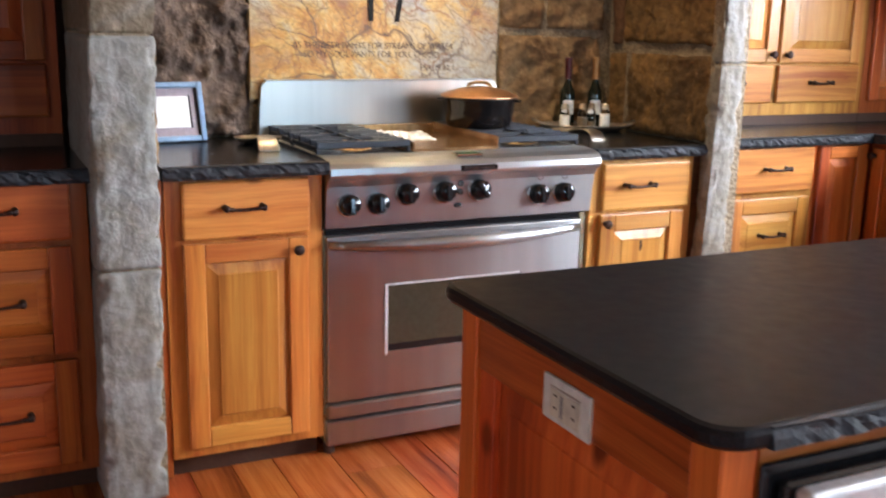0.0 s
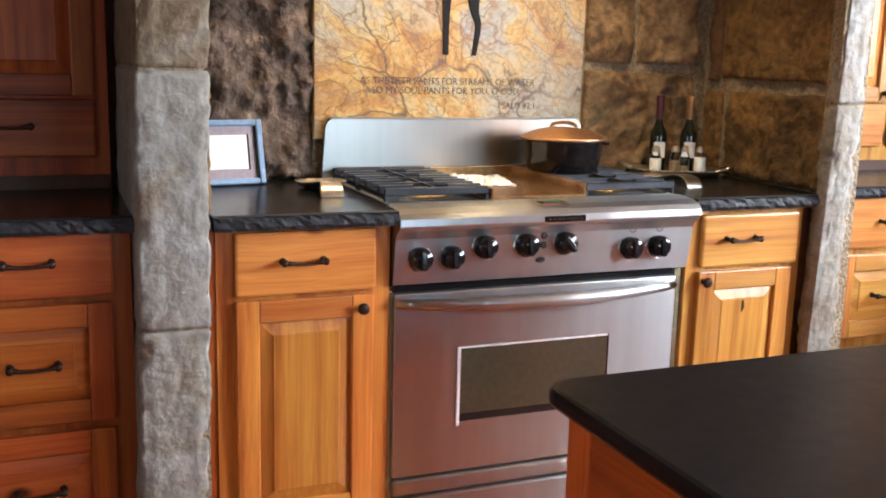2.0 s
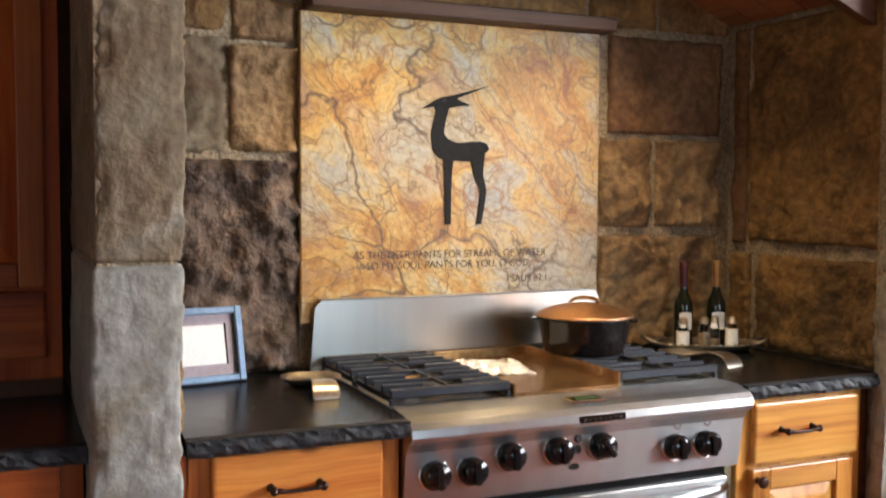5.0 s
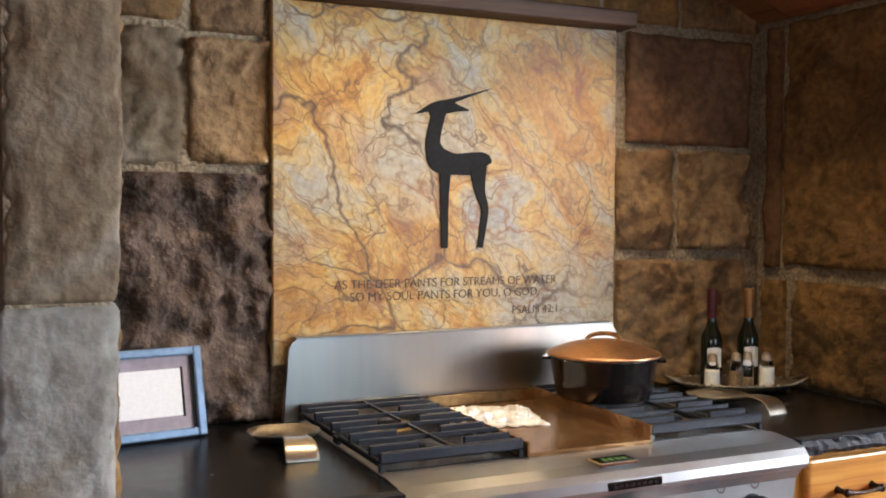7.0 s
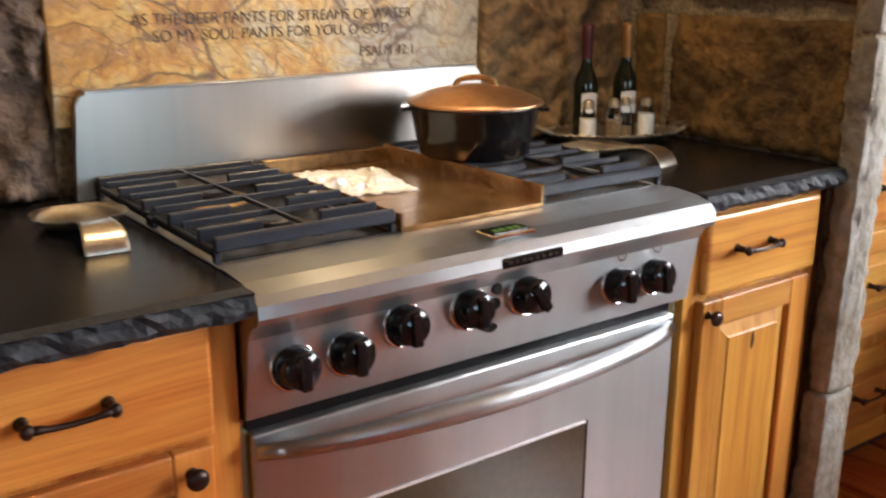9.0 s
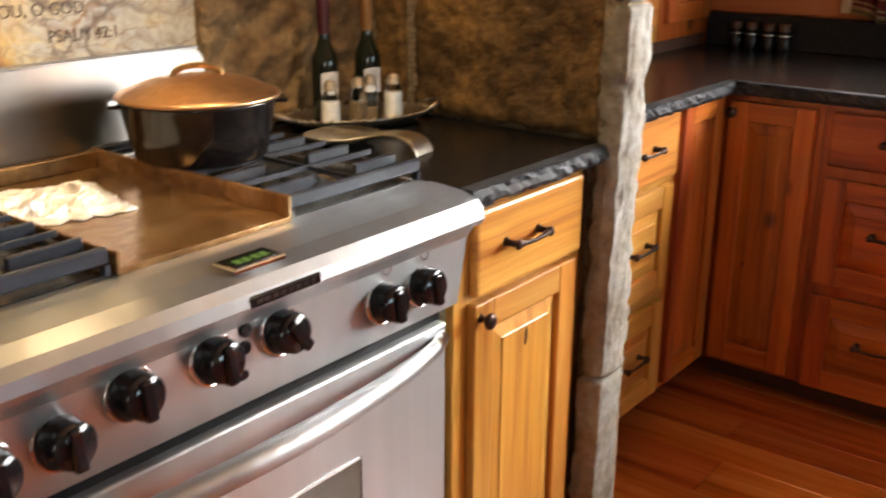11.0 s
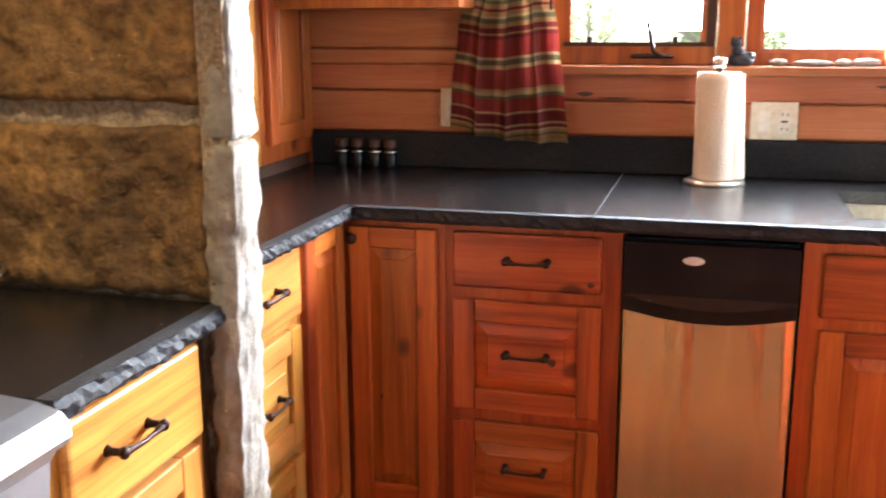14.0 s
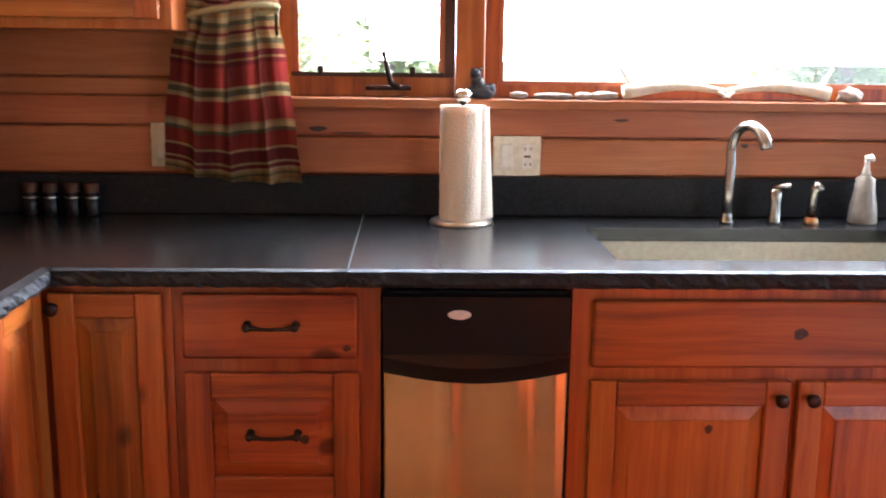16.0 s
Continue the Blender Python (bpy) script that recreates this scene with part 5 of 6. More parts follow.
# oven door with its window and bowed handle
od = part("oven_door", B((0.006, RW - 0.030, -0.012, 0.028, 0.182, 0.697), bevel=0.005, seg=2), STEEL, rng, "brushed stainless oven door")
wx0, wx1, wz0, wz1 = 1.222 - RX0, 1.680 - RX0, 0.327, 0.535
# trim sides coloured by their highlights: pale left and top, black right
part("window_trim", B((wx0 - 0.010, wx0, -0.0165, -0.0125, wz0 - 0.012, wz1 + 0.004), bevel=0.001), SATIN, od, "window edge coloured pale for its highlight")
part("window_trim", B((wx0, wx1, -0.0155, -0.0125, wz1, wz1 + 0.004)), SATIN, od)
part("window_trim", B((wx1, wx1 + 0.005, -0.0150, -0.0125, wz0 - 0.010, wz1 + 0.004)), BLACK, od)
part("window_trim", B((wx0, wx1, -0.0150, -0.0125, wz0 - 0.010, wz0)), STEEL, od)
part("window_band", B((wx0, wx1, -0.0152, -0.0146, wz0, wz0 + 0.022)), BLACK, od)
part("oven_window", B((wx0, wx1, -0.0145, -0.0125, wz0, wz1)), OVEN_GLASS, od, "dark reflecting oven window")
hp = [(0.012 + (RW - 0.054) * i / 20, -0.014 - 0.055 * math.sin(math.pi * i / 20) ** 0.6, 0.672 - 0.004 * math.sin(math.pi * i / 20)) for i in range(21)]
part("handle", tube(hp, [0.012 + 0.008 * math.sin(math.pi * i / 20) for i in range(21)], 14), STEEL, od, "bowed stainless handle", smooth=True)
# black strip darkens the open slot as its own shade would
part("door_gap", B((0.008, RW - 0.032, 0.004, 0.0275, 0.698, 0.7145)), BLACK_PANEL, rng, "black strip for the shaded slot above the oven door")
part("lower_rail", B((0.006, RW - 0.030, -0.014, 0.028, 0.128, 0.174), bevel=0.010, seg=3), STEEL, rng)
part("kick_panel", B((0.006, RW - 0.030, -0.006, 0.028, 0.038, 0.118), bevel=0.008, seg=2), STEEL, rng)
for fx in (0.03, RW - 0.06):
    for fy in (0.05, 0.52):
        part("leg", lathe([(0.018, 0), (0.018, 0.05)], 12), TOE, rng, m=pose(fx, fy, 0))
# cooking deck
part("deck", B((0.0, RW, 0.051, 0.60, 0.885, 0.9265)), STEEL, rng)
part("burner_well", B((0.018, 0.300, 0.075, 0.545, 0.9268, 0.929)), BLACK, rng)
part("burner_well", B((0.612, RW - 0.018, 0.075, 0.545, 0.9268, 0.929)), BLACK, rng)
for bx in (0.16, 0.755):
    for by in (0.20, 0.43):
        part("burner", lathe([(0, 0.018), (0.026, 0.018), (0.032, 0.014), (0.033, 0.006), (0.046, 0.004), (0.05, 0)], 20), IRON, rng, "round burner cap", m=pose(bx, by, 0.929))
        part("burner_ring", lathe([(0.052, 0.0), (0.060, 0.004), (0.066, 0.0)], 24), BRASS, rng, "browned ring round a burner", m=pose(bx, by, 0.9292))
# cast grates: a stout bar at the outer end, low side rails, thin cross rods and paired fingers
for gx in (0.001, 0.606):
    for half in (0, 1):
        y0, y1 = (0.064, 0.314) if half == 0 else (0.318, 0.570)
        gw = 0.300
        ya = y0 if half == 0 else y1 - 0.012
        g = part("grate", B((gx, gx + gw, ya, ya + 0.012, 0.944, 0.966), bevel=0.003), IRON, rng, "black cast-iron pan grate")
        for xa in (gx, gx + gw - 0.009):
            part("side_rail", B((xa, xa + 0.009, y0 + 0.0125, y1 - 0.0125, 0.938, 0.950), bevel=0.002), IRON, g)
            for yy in (y0, y1 - 0.012):
                part("foot", B((xa, xa + 0.009, yy, yy + 0.012, 0.929, 0.9435), bevel=0.001), IRON, g)
        part("cross_rod", B((gx + gw / 2 - 0.003, gx + gw / 2 + 0.003, y0 + 0.0125, y1 - 0.0125, 0.958, 0.9645), bevel=0.001), IRON, g)
        for k in ((1, 2, 3, 4) if half == 0 else (5, 6, 7, 8)):
            yy = 0.068 + 0.0552 * k
            if k % 2 == 0:
                part("bar", B((gx, gx + gw, yy - 0.0026, yy + 0.0026, 0.9565, 0.966), bevel=0.001), IRON, g)
            else:
                part("finger", B((gx, gx + gw * 0.34, yy - 0.0048, yy + 0.0048, 0.946, 0.967), bevel=0.002), IRON, g)
                part("finger", B((gx + gw * 0.66, gx + gw, yy - 0.0048, yy + 0.0048, 0.946, 0.967), bevel=0.002), IRON, g)
# griddle tray between the grates
gx0, gx1, gy0, gy1 = 0.312, 0.600, 0.060, 0.560
gr = part("griddle", B((gx0, gx1, gy0, gy1, 0.927, 0.936)), GRIDDLE, rng, "browned steel griddle plate")
part("griddle_rim", B((gx0 - 0.004, gx0 + 0.001, gy0, gy1, 0.9275, 0.958), (gx1 - 0.001, gx1 + 0.004, gy0, gy1, 0.9275, 0.967), (gx0 + 0.0012, gx1 - 0.0012, gy1 - 0.003, gy1 + 0.001, 0.9275, 0.962), bevel=0.001), GRIDDLE, gr)
vent = part("grease_vent", B((gx0 + 0.002, gx1 - 0.002, 0.540, 0.5565, 0.9365, 0.963), bevel=0.001), BRASS, gr, "browned slotted vent strip")
for i in range(26):
    part("slot", B((gx0 + 0.010 + i * 0.0104, gx0 + 0.015 + i * 0.0104, 0.543, 0.554, 0.9625, 0.9634)), TOE, vent)
# splash guard at the back, its top corners rounded
bx0, bx1, bz0, bz1 = 1.003 - RX0, 1.893 - RX0, 0.925, 1.112
bg = [(bx0 - 0.012, bz0), (bx1 + 0.012, bz0), (bx1, bz1 - 0.02), (bx1 - 0.008, bz1 - 0.006), (bx1 - 0.02, bz1), (bx0 + 0.02, bz1), (bx0 + 0.008, bz1 - 0.006), (bx0, bz1 - 0.02)]
part("splash_guard", prism(bg, 0.572, 0.594), STEEL_DARK, rng, "smudged stainless splash guard")
part("guard_lip", B((bx0 + 0.015, bx1 - 0.015, 0.566, 0.594, bz1 + 0.0005, bz1 + 0.005), bevel=0.001), STEEL, rng)

# ---- things on the range and alcove counter ----


def crumple(w, d, h, seed, n=40):
    bm = bmesh.new()
    g = [[bm.verts.new((w * (i / n - 0.5) + 0.012 * noise.noise(Vector((i, j * 0.3, seed))), d * (j / n - 0.5) + 0.012 * noise.noise(Vector((i * 0.3, j, seed + 4))),
                        max(0.001, h * (0.45 + 0.8 * noise.noise(Vector((i * 0.16, j * 0.42, seed))) + 0.25 * noise.noise(Vector((i * 0.5, j * 1.1, seed)))) * min(1, 5 * min(i / n, 1 - i / n, j / n, 1 - j / n) + 0.15)))) for i in range(n + 1)] for j in range(n + 1)]
    for j in range(n):
        for i in range(n):
            bm.faces.new((g[j][i], g[j][i + 1], g[j + 1][i + 1], g[j + 1][i]))
    rim = [g[0][i] for i in range(n + 1)] + [g[j][n] for j in range(1, n + 1)] + [g[n][i] for i in range(n - 1, -1, -1)] + [g[j][0] for j in range(n - 1, 0, -1)]
    bm.faces.new([bm.verts.new((v.co.x, v.co.y, 0)) for v in rim][::-1])
    return bm


tagged(part("foil_packet", crumple(0.215, 0.21, 0.020, 2.0), FOIL, m=pose(1.424, 3.120, 0.9362, 0, 0, -14)), "crumpled folded aluminium foil lying on the griddle", "foil")

pot = thing("dutch_oven", pose(1.712, 3.098, 0.9665), "black enamelled pot with a copper-coloured domed lid", "pot")
part("pot_body", lathe([(0, 0), (0.100, 0.0), (0.110, 0.006), (0.120, 0.05), (0.127, 0.092), (0.131, 0.097), (0.131, 0.101), (0.124, 0.101), (0.118, 0.088)], 44), POT_BLACK, pot, smooth=True)
part("pot_lid", lathe([(0.125, 0.099), (0.134, 0.1015), (0.136, 0.105), (0.133, 0.108), (0.122, 0.112), (0.102, 0.121), (0.072, 0.130), (0.036, 0.136), (0, 0.138)], 44), COPPER, pot, "copper-coloured domed lid", smooth=True)
part("lid_handle", tube([(0.040 * math.cos(math.pi * i / 12), 0, 0.131 + 0.021 * math.sin(math.pi * i / 12) ** 0.7) for i in range(13)], 0.0036, 8, flat=2.0), BRASS, pot, "arched metal strap handle", smooth=True, m=pose(0, 0, 0, 0, 0, -25))
for s in (-1, 1):
    part("side_handle", B((min(s * 0.122, s * 0.146), max(s * 0.122, s * 0.146), -0.024, 0.024, 0.088, 0.095), bevel=0.003, seg=2), POT_BLACK, pot, m=pose(0, 0, 0, 0, 0, -35))


def spoon_rest(m, label):
    """A cast spoon rest: a shallow round dish that narrows into a humped neck and a flared tab bent down to the counter."""
    # y, half width, rim height, depth of the hollow
    rows = [(0.082, 0.004, 0.020, 0.0), (0.078, 0.024, 0.021, 0.004), (0.066, 0.042, 0.022, 0.012), (0.044, 0.058, 0.023, 0.018), (0.016, 0.066, 0.023, 0.020), (-0.012, 0.064, 0.023, 0.019), (-0.038, 0.053, 0.024, 0.015), (-0.060, 0.038, 0.027, 0.009),
            (-0.080, 0.029, 0.031, 0.004), (-0.104, 0.026, 0.035, 0.002), (-0.128, 0.027, 0.036, 0.001), (-0.150, 0.030, 0.033, 0.001), (-0.166, 0.032, 0.025, 0.001), (-0.176, 0.033, 0.012, 0.001), (-0.180, 0.033, 0.002, 0.001)]
    us = [-1 + i / 6 for i in range(13)]
    bm = bmesh.new()
    rows = [(y, w * (1.16 if y > -0.05 else 1.0), rim, hollow) for y, w, rim, hollow in rows]
    top = [[bm.verts.new((w * u, y, rim - hollow * (1 - u ** 4))) for u in us] for y, w, rim, hollow in rows]
    low = [[bm.verts.new((w * u * 0.96, y, max(0.0, rim - hollow * (1 - u ** 4) - 0.0035))) for u in us] for y, w, rim, hollow in rows]
    for a, b in zip(top, top[1:]):
        for i in range(12):
            bm.faces.new((a[i], a[i + 1], b[i + 1], b[i]))
    for a, b in zip(low, low[1:]):
        for i in range(12):
            bm.faces.new((a[i + 1], a[i], b[i], b[i + 1]))
    rim_t = top[0] + [r[-1] for r in top[1:-1]] + top[-1][::-1] + [r[0] for r in top[-2:0:-1]]
    rim_l = low[0] + [r[-1] for r in low[1:-1]] + low[-1][::-1] + [r[0] for r in low[-2:0:-1]]
    for i in range(len(rim_t)):
        j = (i + 1) % len(rim_t)
        bm.faces.new((rim_t[j], rim_t[i], rim_l[i], rim_l[j]))
    bmesh.ops.recalc_face_normals(bm, faces=bm.faces)
    return tagged(part("spoon_rest", bm, PEWTER, m=m, smooth=True), label, "spoon rest")


spoon_rest(pose(0.941, 3.128, TOP, 0, 0, -5), "silver pewter spoon rest on the granite near the picture frame")
spoon_rest(pose(2.062, 3.100, TOP, 0, 0, 10), "silver pewter spoon rest beside the tray")

pf = thing("picture_frame", pose(0.690, 3.235, TOP + 0.002, -14, 0, 8), "silver-blue picture frame with a mauve mount, leaning back", "picture frame")
FW, FH = 0.232, 0.190
part("frame", B((-FW / 2, -FW / 2 + 0.018, -0.012, 0.008, 0, FH), (FW / 2 - 0.018, FW / 2, -0.012, 0.008, 0, FH), (-FW / 2 + 0.018, FW / 2 - 0.018, -0.012, 0.008, 0, 0.018), (-FW / 2 + 0.018, FW / 2 - 0.018, -0.012, 0.008, FH - 0.018, FH), bevel=0.003), FRAME_BLUE, pf)
part("mount_board", B((-FW / 2 + 0.017, FW / 2 - 0.017, 0.002, 0.004, 0.017, FH - 0.017)), MAT_MAUVE, pf, "mauve mount board")
part("print", B((-FW / 2 + 0.042, FW / 2 - 0.046, -0.0005, 0.0018, 0.046, FH - 0.044)), PAPER, pf, "white paper print")
# black strips on the right paint the shadow inside frame and mount
part("inner_shade", B((FW / 2 - 0.046, FW / 2 - 0.041, -0.001, 0.0022, 0.044, FH - 0.042), (FW / 2 - 0.023, FW / 2 - 0.018, -0.004, 0.0022, 0.018, FH - 0.018)), BLACK, pf)
part("easel_leg", B((-0.02, 0.02, 0.008, 0.012, 0.02, FH - 0.03)), BLACK, pf)

tray = thing("oval_tray", pose(2.223, 3.215, TOP, 0, 0, -24), "oval pewter tray with a beaded scroll rim", "tray")
bm = lathe([(0, 0.006), (0.62, 0.006), (0.80, 0.010), (0.97, 0.024), (1.0, 0.027), (1.0, 0.023), (0.82, 0.004), (0.6, 0.0), (0, 0)], 48, m=Matrix.Diagonal((0.165, 0.092, 1, 1)))
part("dish", bm, PEWTER, tray, smooth=True)
bm = bmesh.new()
for k in range(44):
    a = 2 * math.pi * k / 44
    bmesh.ops.create_icosphere(bm, subdivisions=1, radius=0.0052, matrix=Matrix.Translation((0.165 * math.cos(a), 0.092 * math.sin(a), 0.026)))
part("beaded_rim", bm, PEWTER, tray, smooth=True)
for s in (-1, 1):
    part("tray_handle", tube([(s * 0.160, -0.03, 0.027), (s * 0.184, -0.022, 0.036), (s * 0.194, 0, 0.040), (s * 0.184, 0.022, 0.036), (s * 0.160, 0.03, 0.027)], 0.0055, 8), PEWTER, tray, smooth=True)

for bx, by, wax, lab in ((2.175, 3.262, WAX_RED, "small dark wine bottle with a red capsule on the tray"), (2.282, 3.238, WAX_GOLD, "small dark wine bottle with a gold capsule on the tray")):
    bt = thing("wine_bottle", pose(bx, by, TOP + 0.007), lab, "bottle", group="bottles on the tray")
    part("bottle_glass", lathe([(0, 0), (0.026, 0), (0.0285, 0.004), (0.0285, 0.125), (0.026, 0.142), (0.016, 0.163), (0.012, 0.178), (0.0118, 0.205)], 28), WINE_GLASS, bt, smooth=True)
    part("capsule", lathe([(0.0126, 0.186), (0.0130, 0.225), (0.0140, 0.248), (0.0140, 0.262), (0.0128, 0.266), (0, 0.266)], 24), wax, bt, "foil capsule round the neck", smooth=True)
    lb = bmesh.new()
    rows = [[lb.verts.new((0.0292 * math.cos(a), 0.0292 * math.sin(a), z + (0.012 * math.cos((a + 1.9) * 1.1) if top else 0))) for a in [-1.9 + 1.5 * (i / 12 - 0.5) for i in range(13)]] for z, top in ((0.055, 0), (0.098, 1))]
    for i in range(12):
        lb.faces.new((rows[0][i], rows[0][i + 1], rows[1][i + 1], rows[1][i]))
    part("bottle_label", lb, PAPER, bt, "pale paper label")

for k, (jx, jy, fill, hh, r) in enumerate(((2.131, 3.205, SALT, 0.055, 0.0195), (2.201, 3.192, PEPPER, 0.048, 0.0185), (2.243, 3.196, PEPPER, 0.030, 0.017), (2.286, 3.168, SALT, 0.060, 0.0195))):
    lab = ("glass salt shaker with a chrome top, half full", "glass pepper shaker with a chrome top", "glass shaker with a little brown spice", "glass salt shaker with a chrome top, nearly full")[k]
    j = thing("shaker", pose(jx, jy, TOP + 0.0065), lab, "shaker", group="shakers on the tray")
    g = part("jar", lathe([(0, 0), (r, 0), (r + 0.001, 0.003), (r, 0.062), (r * 0.72, 0.076), (r * 0.70, 0.082)], 20), CLEAR, j, "clear glass jar", smooth=True)
    g.visible_shadow = False
    part("contents", lathe([(0, 0.003), (r - 0.002, 0.003), (r - 0.0025, hh), (0, hh + 0.002)], 18), fill, j, ("white salt", "brown pepper", "brown pepper", "white salt")[k])
    part("shaker_top", lathe([(r * 0.74, 0.079), (r * 0.76, 0.086), (r * 0.70, 0.0865), (r * 0.70, 0.091), (r * 0.58, 0.097), (r * 0.3, 0.100), (0, 0.1005)], 20), PEWTER, j, "domed chrome top", smooth=True)

# ---- window wall things ----
pt = thing("paper_towel_holder", pose(3.935, 1.922, TOP), "upright paper towel roll on a metal stand", "paper towels")
part("stand_base", lathe([(0, 0.012), (0.078, 0.012), (0.086, 0.008), (0.088, 0.0), (0, 0)], 36), PEWTER, pt, smooth=True)
part("rod", lathe([(0.007, 0.012), (0.007, 0.322), (0.010, 0.326), (0.019, 0.334), (0.022, 0.345), (0.018, 0.357), (0.008, 0.363), (0, 0.364)], 20), CHROME, pt, "metal rod with a ball finial", smooth=True)
bm = bmesh.new()
rr = []
for i in range(15):
    z = 0.014 + 0.305 * i / 14
    rr.append([bm.verts.new(((0.061 + 0.0012 * noise.noise(Vector((k * 0.7, i * 0.6, 3)))) * math.cos(2 * math.pi * k / 40), (0.061 + 0.0012 * noise.noise(Vector((k * 0.7, i * 0.6, 9)))) * math.sin(2 * math.pi * k / 40), z)) for k in range(40)])
for a, b in zip(rr, rr[1:]):
    for k in range(40):
        bm.faces.new((a[k], a[(k + 1) % 40], b[(k + 1) % 40], b[k]))
inner = [bm.verts.new((0.02 * math.cos(2 * math.pi * k / 40), 0.02 * math.sin(2 * math.pi * k / 40), 0.319)) for k in range(40)]
for k in range(40):
    bm.faces.new((rr[-1][k], rr[-1][(k + 1) % 40], inner[(k + 1) % 40], inner[k]))
part("towel_roll", bm, TOWEL, pt, "white quilted paper roll", smooth=True)
bm = bmesh.new()
rows = [[bm.verts.new((x, -0.050 - y, 0.016 + 0.30 * j / 10)) for x, y in ((-0.036, 0.0), (-0.030, 0.012), (-0.018, 0.018 + 0.010 * (1 - j / 10)), (-0.004, 0.020 + 0.016 * (1 - j / 10)))] for j in range(11)]
for a, b in zip(rows, rows[1:]):
    for k in range(3):
        bm.faces.new((a[k], a[k + 1], b[k + 1], b[k]))
part("loose_sheet", bm, TOWEL, pt, "loose end of the paper sheet", smooth=True)

# tap, lever, sprayer and soap
tap = thing("kitchen_tap", pose(3.955, 1.182, TOP), "brushed nickel gooseneck kitchen tap", "tap")
part("tap_base", lathe([(0, 0.0), (0.019, 0), (0.019, 0.008), (0.016, 0.012), (0.015, 0.03)], 24), NICKEL, tap, smooth=True)
arc = [(0, 0, 0.01), (0, 0, 0.10), (-0.002, -0.002, 0.17)] + [(-0.062 + 0.062 * math.cos(radians(a)), -0.028 + 0.028 * math.cos(radians(a)), 0.20 + 0.075 * math.sin(radians(a))) for a in range(0, 166, 15)]
part("gooseneck", tube(arc, [0.015, 0.0145, 0.014] + [0.0135] * 9 + [0.016, 0.0165, 0.016], 14), NICKEL, tap, smooth=True)
lv = thing("tap_lever", pose(3.945, 1.052, TOP), "brushed steel single tap lever", "tap lever")
part("lever_base", lathe([(0, 0), (0.021, 0), (0.017, 0.01), (0.0155, 0.06), (0.018, 0.088), (0.015, 0.098), (0, 0.102)], 20), NICKEL, lv, smooth=True)
part("lever_arm", tube([(0, 0.004, 0.100), (-0.010, -0.014, 0.108), (-0.014, -0.034, 0.109)], [0.008, 0.007, 0.008], 10), NICKEL, lv, smooth=True)
sp = thing("side_sprayer", pose(3.94, 0.95, TOP), "brushed steel side sprayer in its holder", "sprayer")
part("holder", lathe([(0, 0), (0.020, 0), (0.020, 0.014), (0.014, 0.022)], 20), COPPER, sp, smooth=True)
part("wand", tube([(0, 0, 0.02), (0, 0, 0.075), (-0.002, -0.004, 0.098), (-0.012, -0.014, 0.112)], [0.012, 0.011, 0.013, 0.016], 12), NICKEL, sp, smooth=True)
so = thing("soap_bottle", pose(3.965, 0.795, TOP), "clear pump soap bottle with a white pump", "bottle")
part("bottle", lathe([(0, 0), (0.036, 0), (0.040, 0.006), (0.036, 0.05), (0.029, 0.09), (0.026, 0.128), (0.015, 0.134), (0.015, 0.14)], 24), plain("pearly_soap", (0.24, 0.22, 0.19), 0.25), so, smooth=True)
part("pump", tube([(0, 0, 0.126), (0, 0, 0.165), (0, 0, 0.185), (-0.02, 0, 0.19), (-0.036, 0, 0.184)], [0.015, 0.007, 0.009, 0.008, 0.006], 12), WHITE, so, "white plastic pump", smooth=True)

for k, (jy, capm) in enumerate(((3.112, TOE), (3.058, TOE), (2.998, TOE), (2.945, TOE))):
    j = thing("spice_jar", pose(4.015, jy, TOP), "small glass spice jar with a capped lid by the backsplash", "jar", group="spice jars on the counter")
    part("jar", lathe([(0, 0), (0.020, 0), (0.021, 0.004), (0.020, 0.055), (0.015, 0.062), (0.015, 0.066)], 18), SPICE, j, smooth=True)
    part("lid", lathe([(0.0195, 0.066), (0.0195, 0.088), (0.018, 0.090), (0, 0.090)], 18), capm, j, smooth=True)
    part("jar_band", lathe([(0.0206, 0.050), (0.0206, 0.054)], 18), PEWTER, j)


def plate(m, w, h, label, detail):
    p = thing("wall_plate", m, label, "switch plate")
    part("plate", B((-w / 2, w / 2, -0.006, 0, -h / 2, h / 2), bevel=0.003, seg=2), IVORY, p)
    if detail:
        part("rocker_switch", B((-w * 0.34, -w * 0.08, -0.0085, -0.0055, -h * 0.3, h * 0.3), bevel=0.002), WHITE, p)
        s = part("socket", B((w * 0.09, w * 0.35, -0.0080, -0.0055, -h * 0.3, h * 0.3), bevel=0.002), WHITE, p)
        part("slots", B(*[(w * 0.16 + dx, w * 0.16 + dx + 0.003, -0.0088, -0.0075, z, z + 0.009) for dx in (0, 0.016) for z in (-0.028, 0.016)] + [(w * 0.15, w * 0.29, -0.0088, -0.0075, -0.004, 0.002)]), TOE, s)
    return p


plate(pose(XW - 0.0005, 1.758, 1.094, 0, 0, -90), 0.136, 0.114, "ivory double plate with a rocker switch and a socket", True)
plate(pose(XW - 0.0005, 2.735, 1.118, 0, 0, -90), 0.118, 0.124, "ivory wall plate half hidden behind the curtain", True)

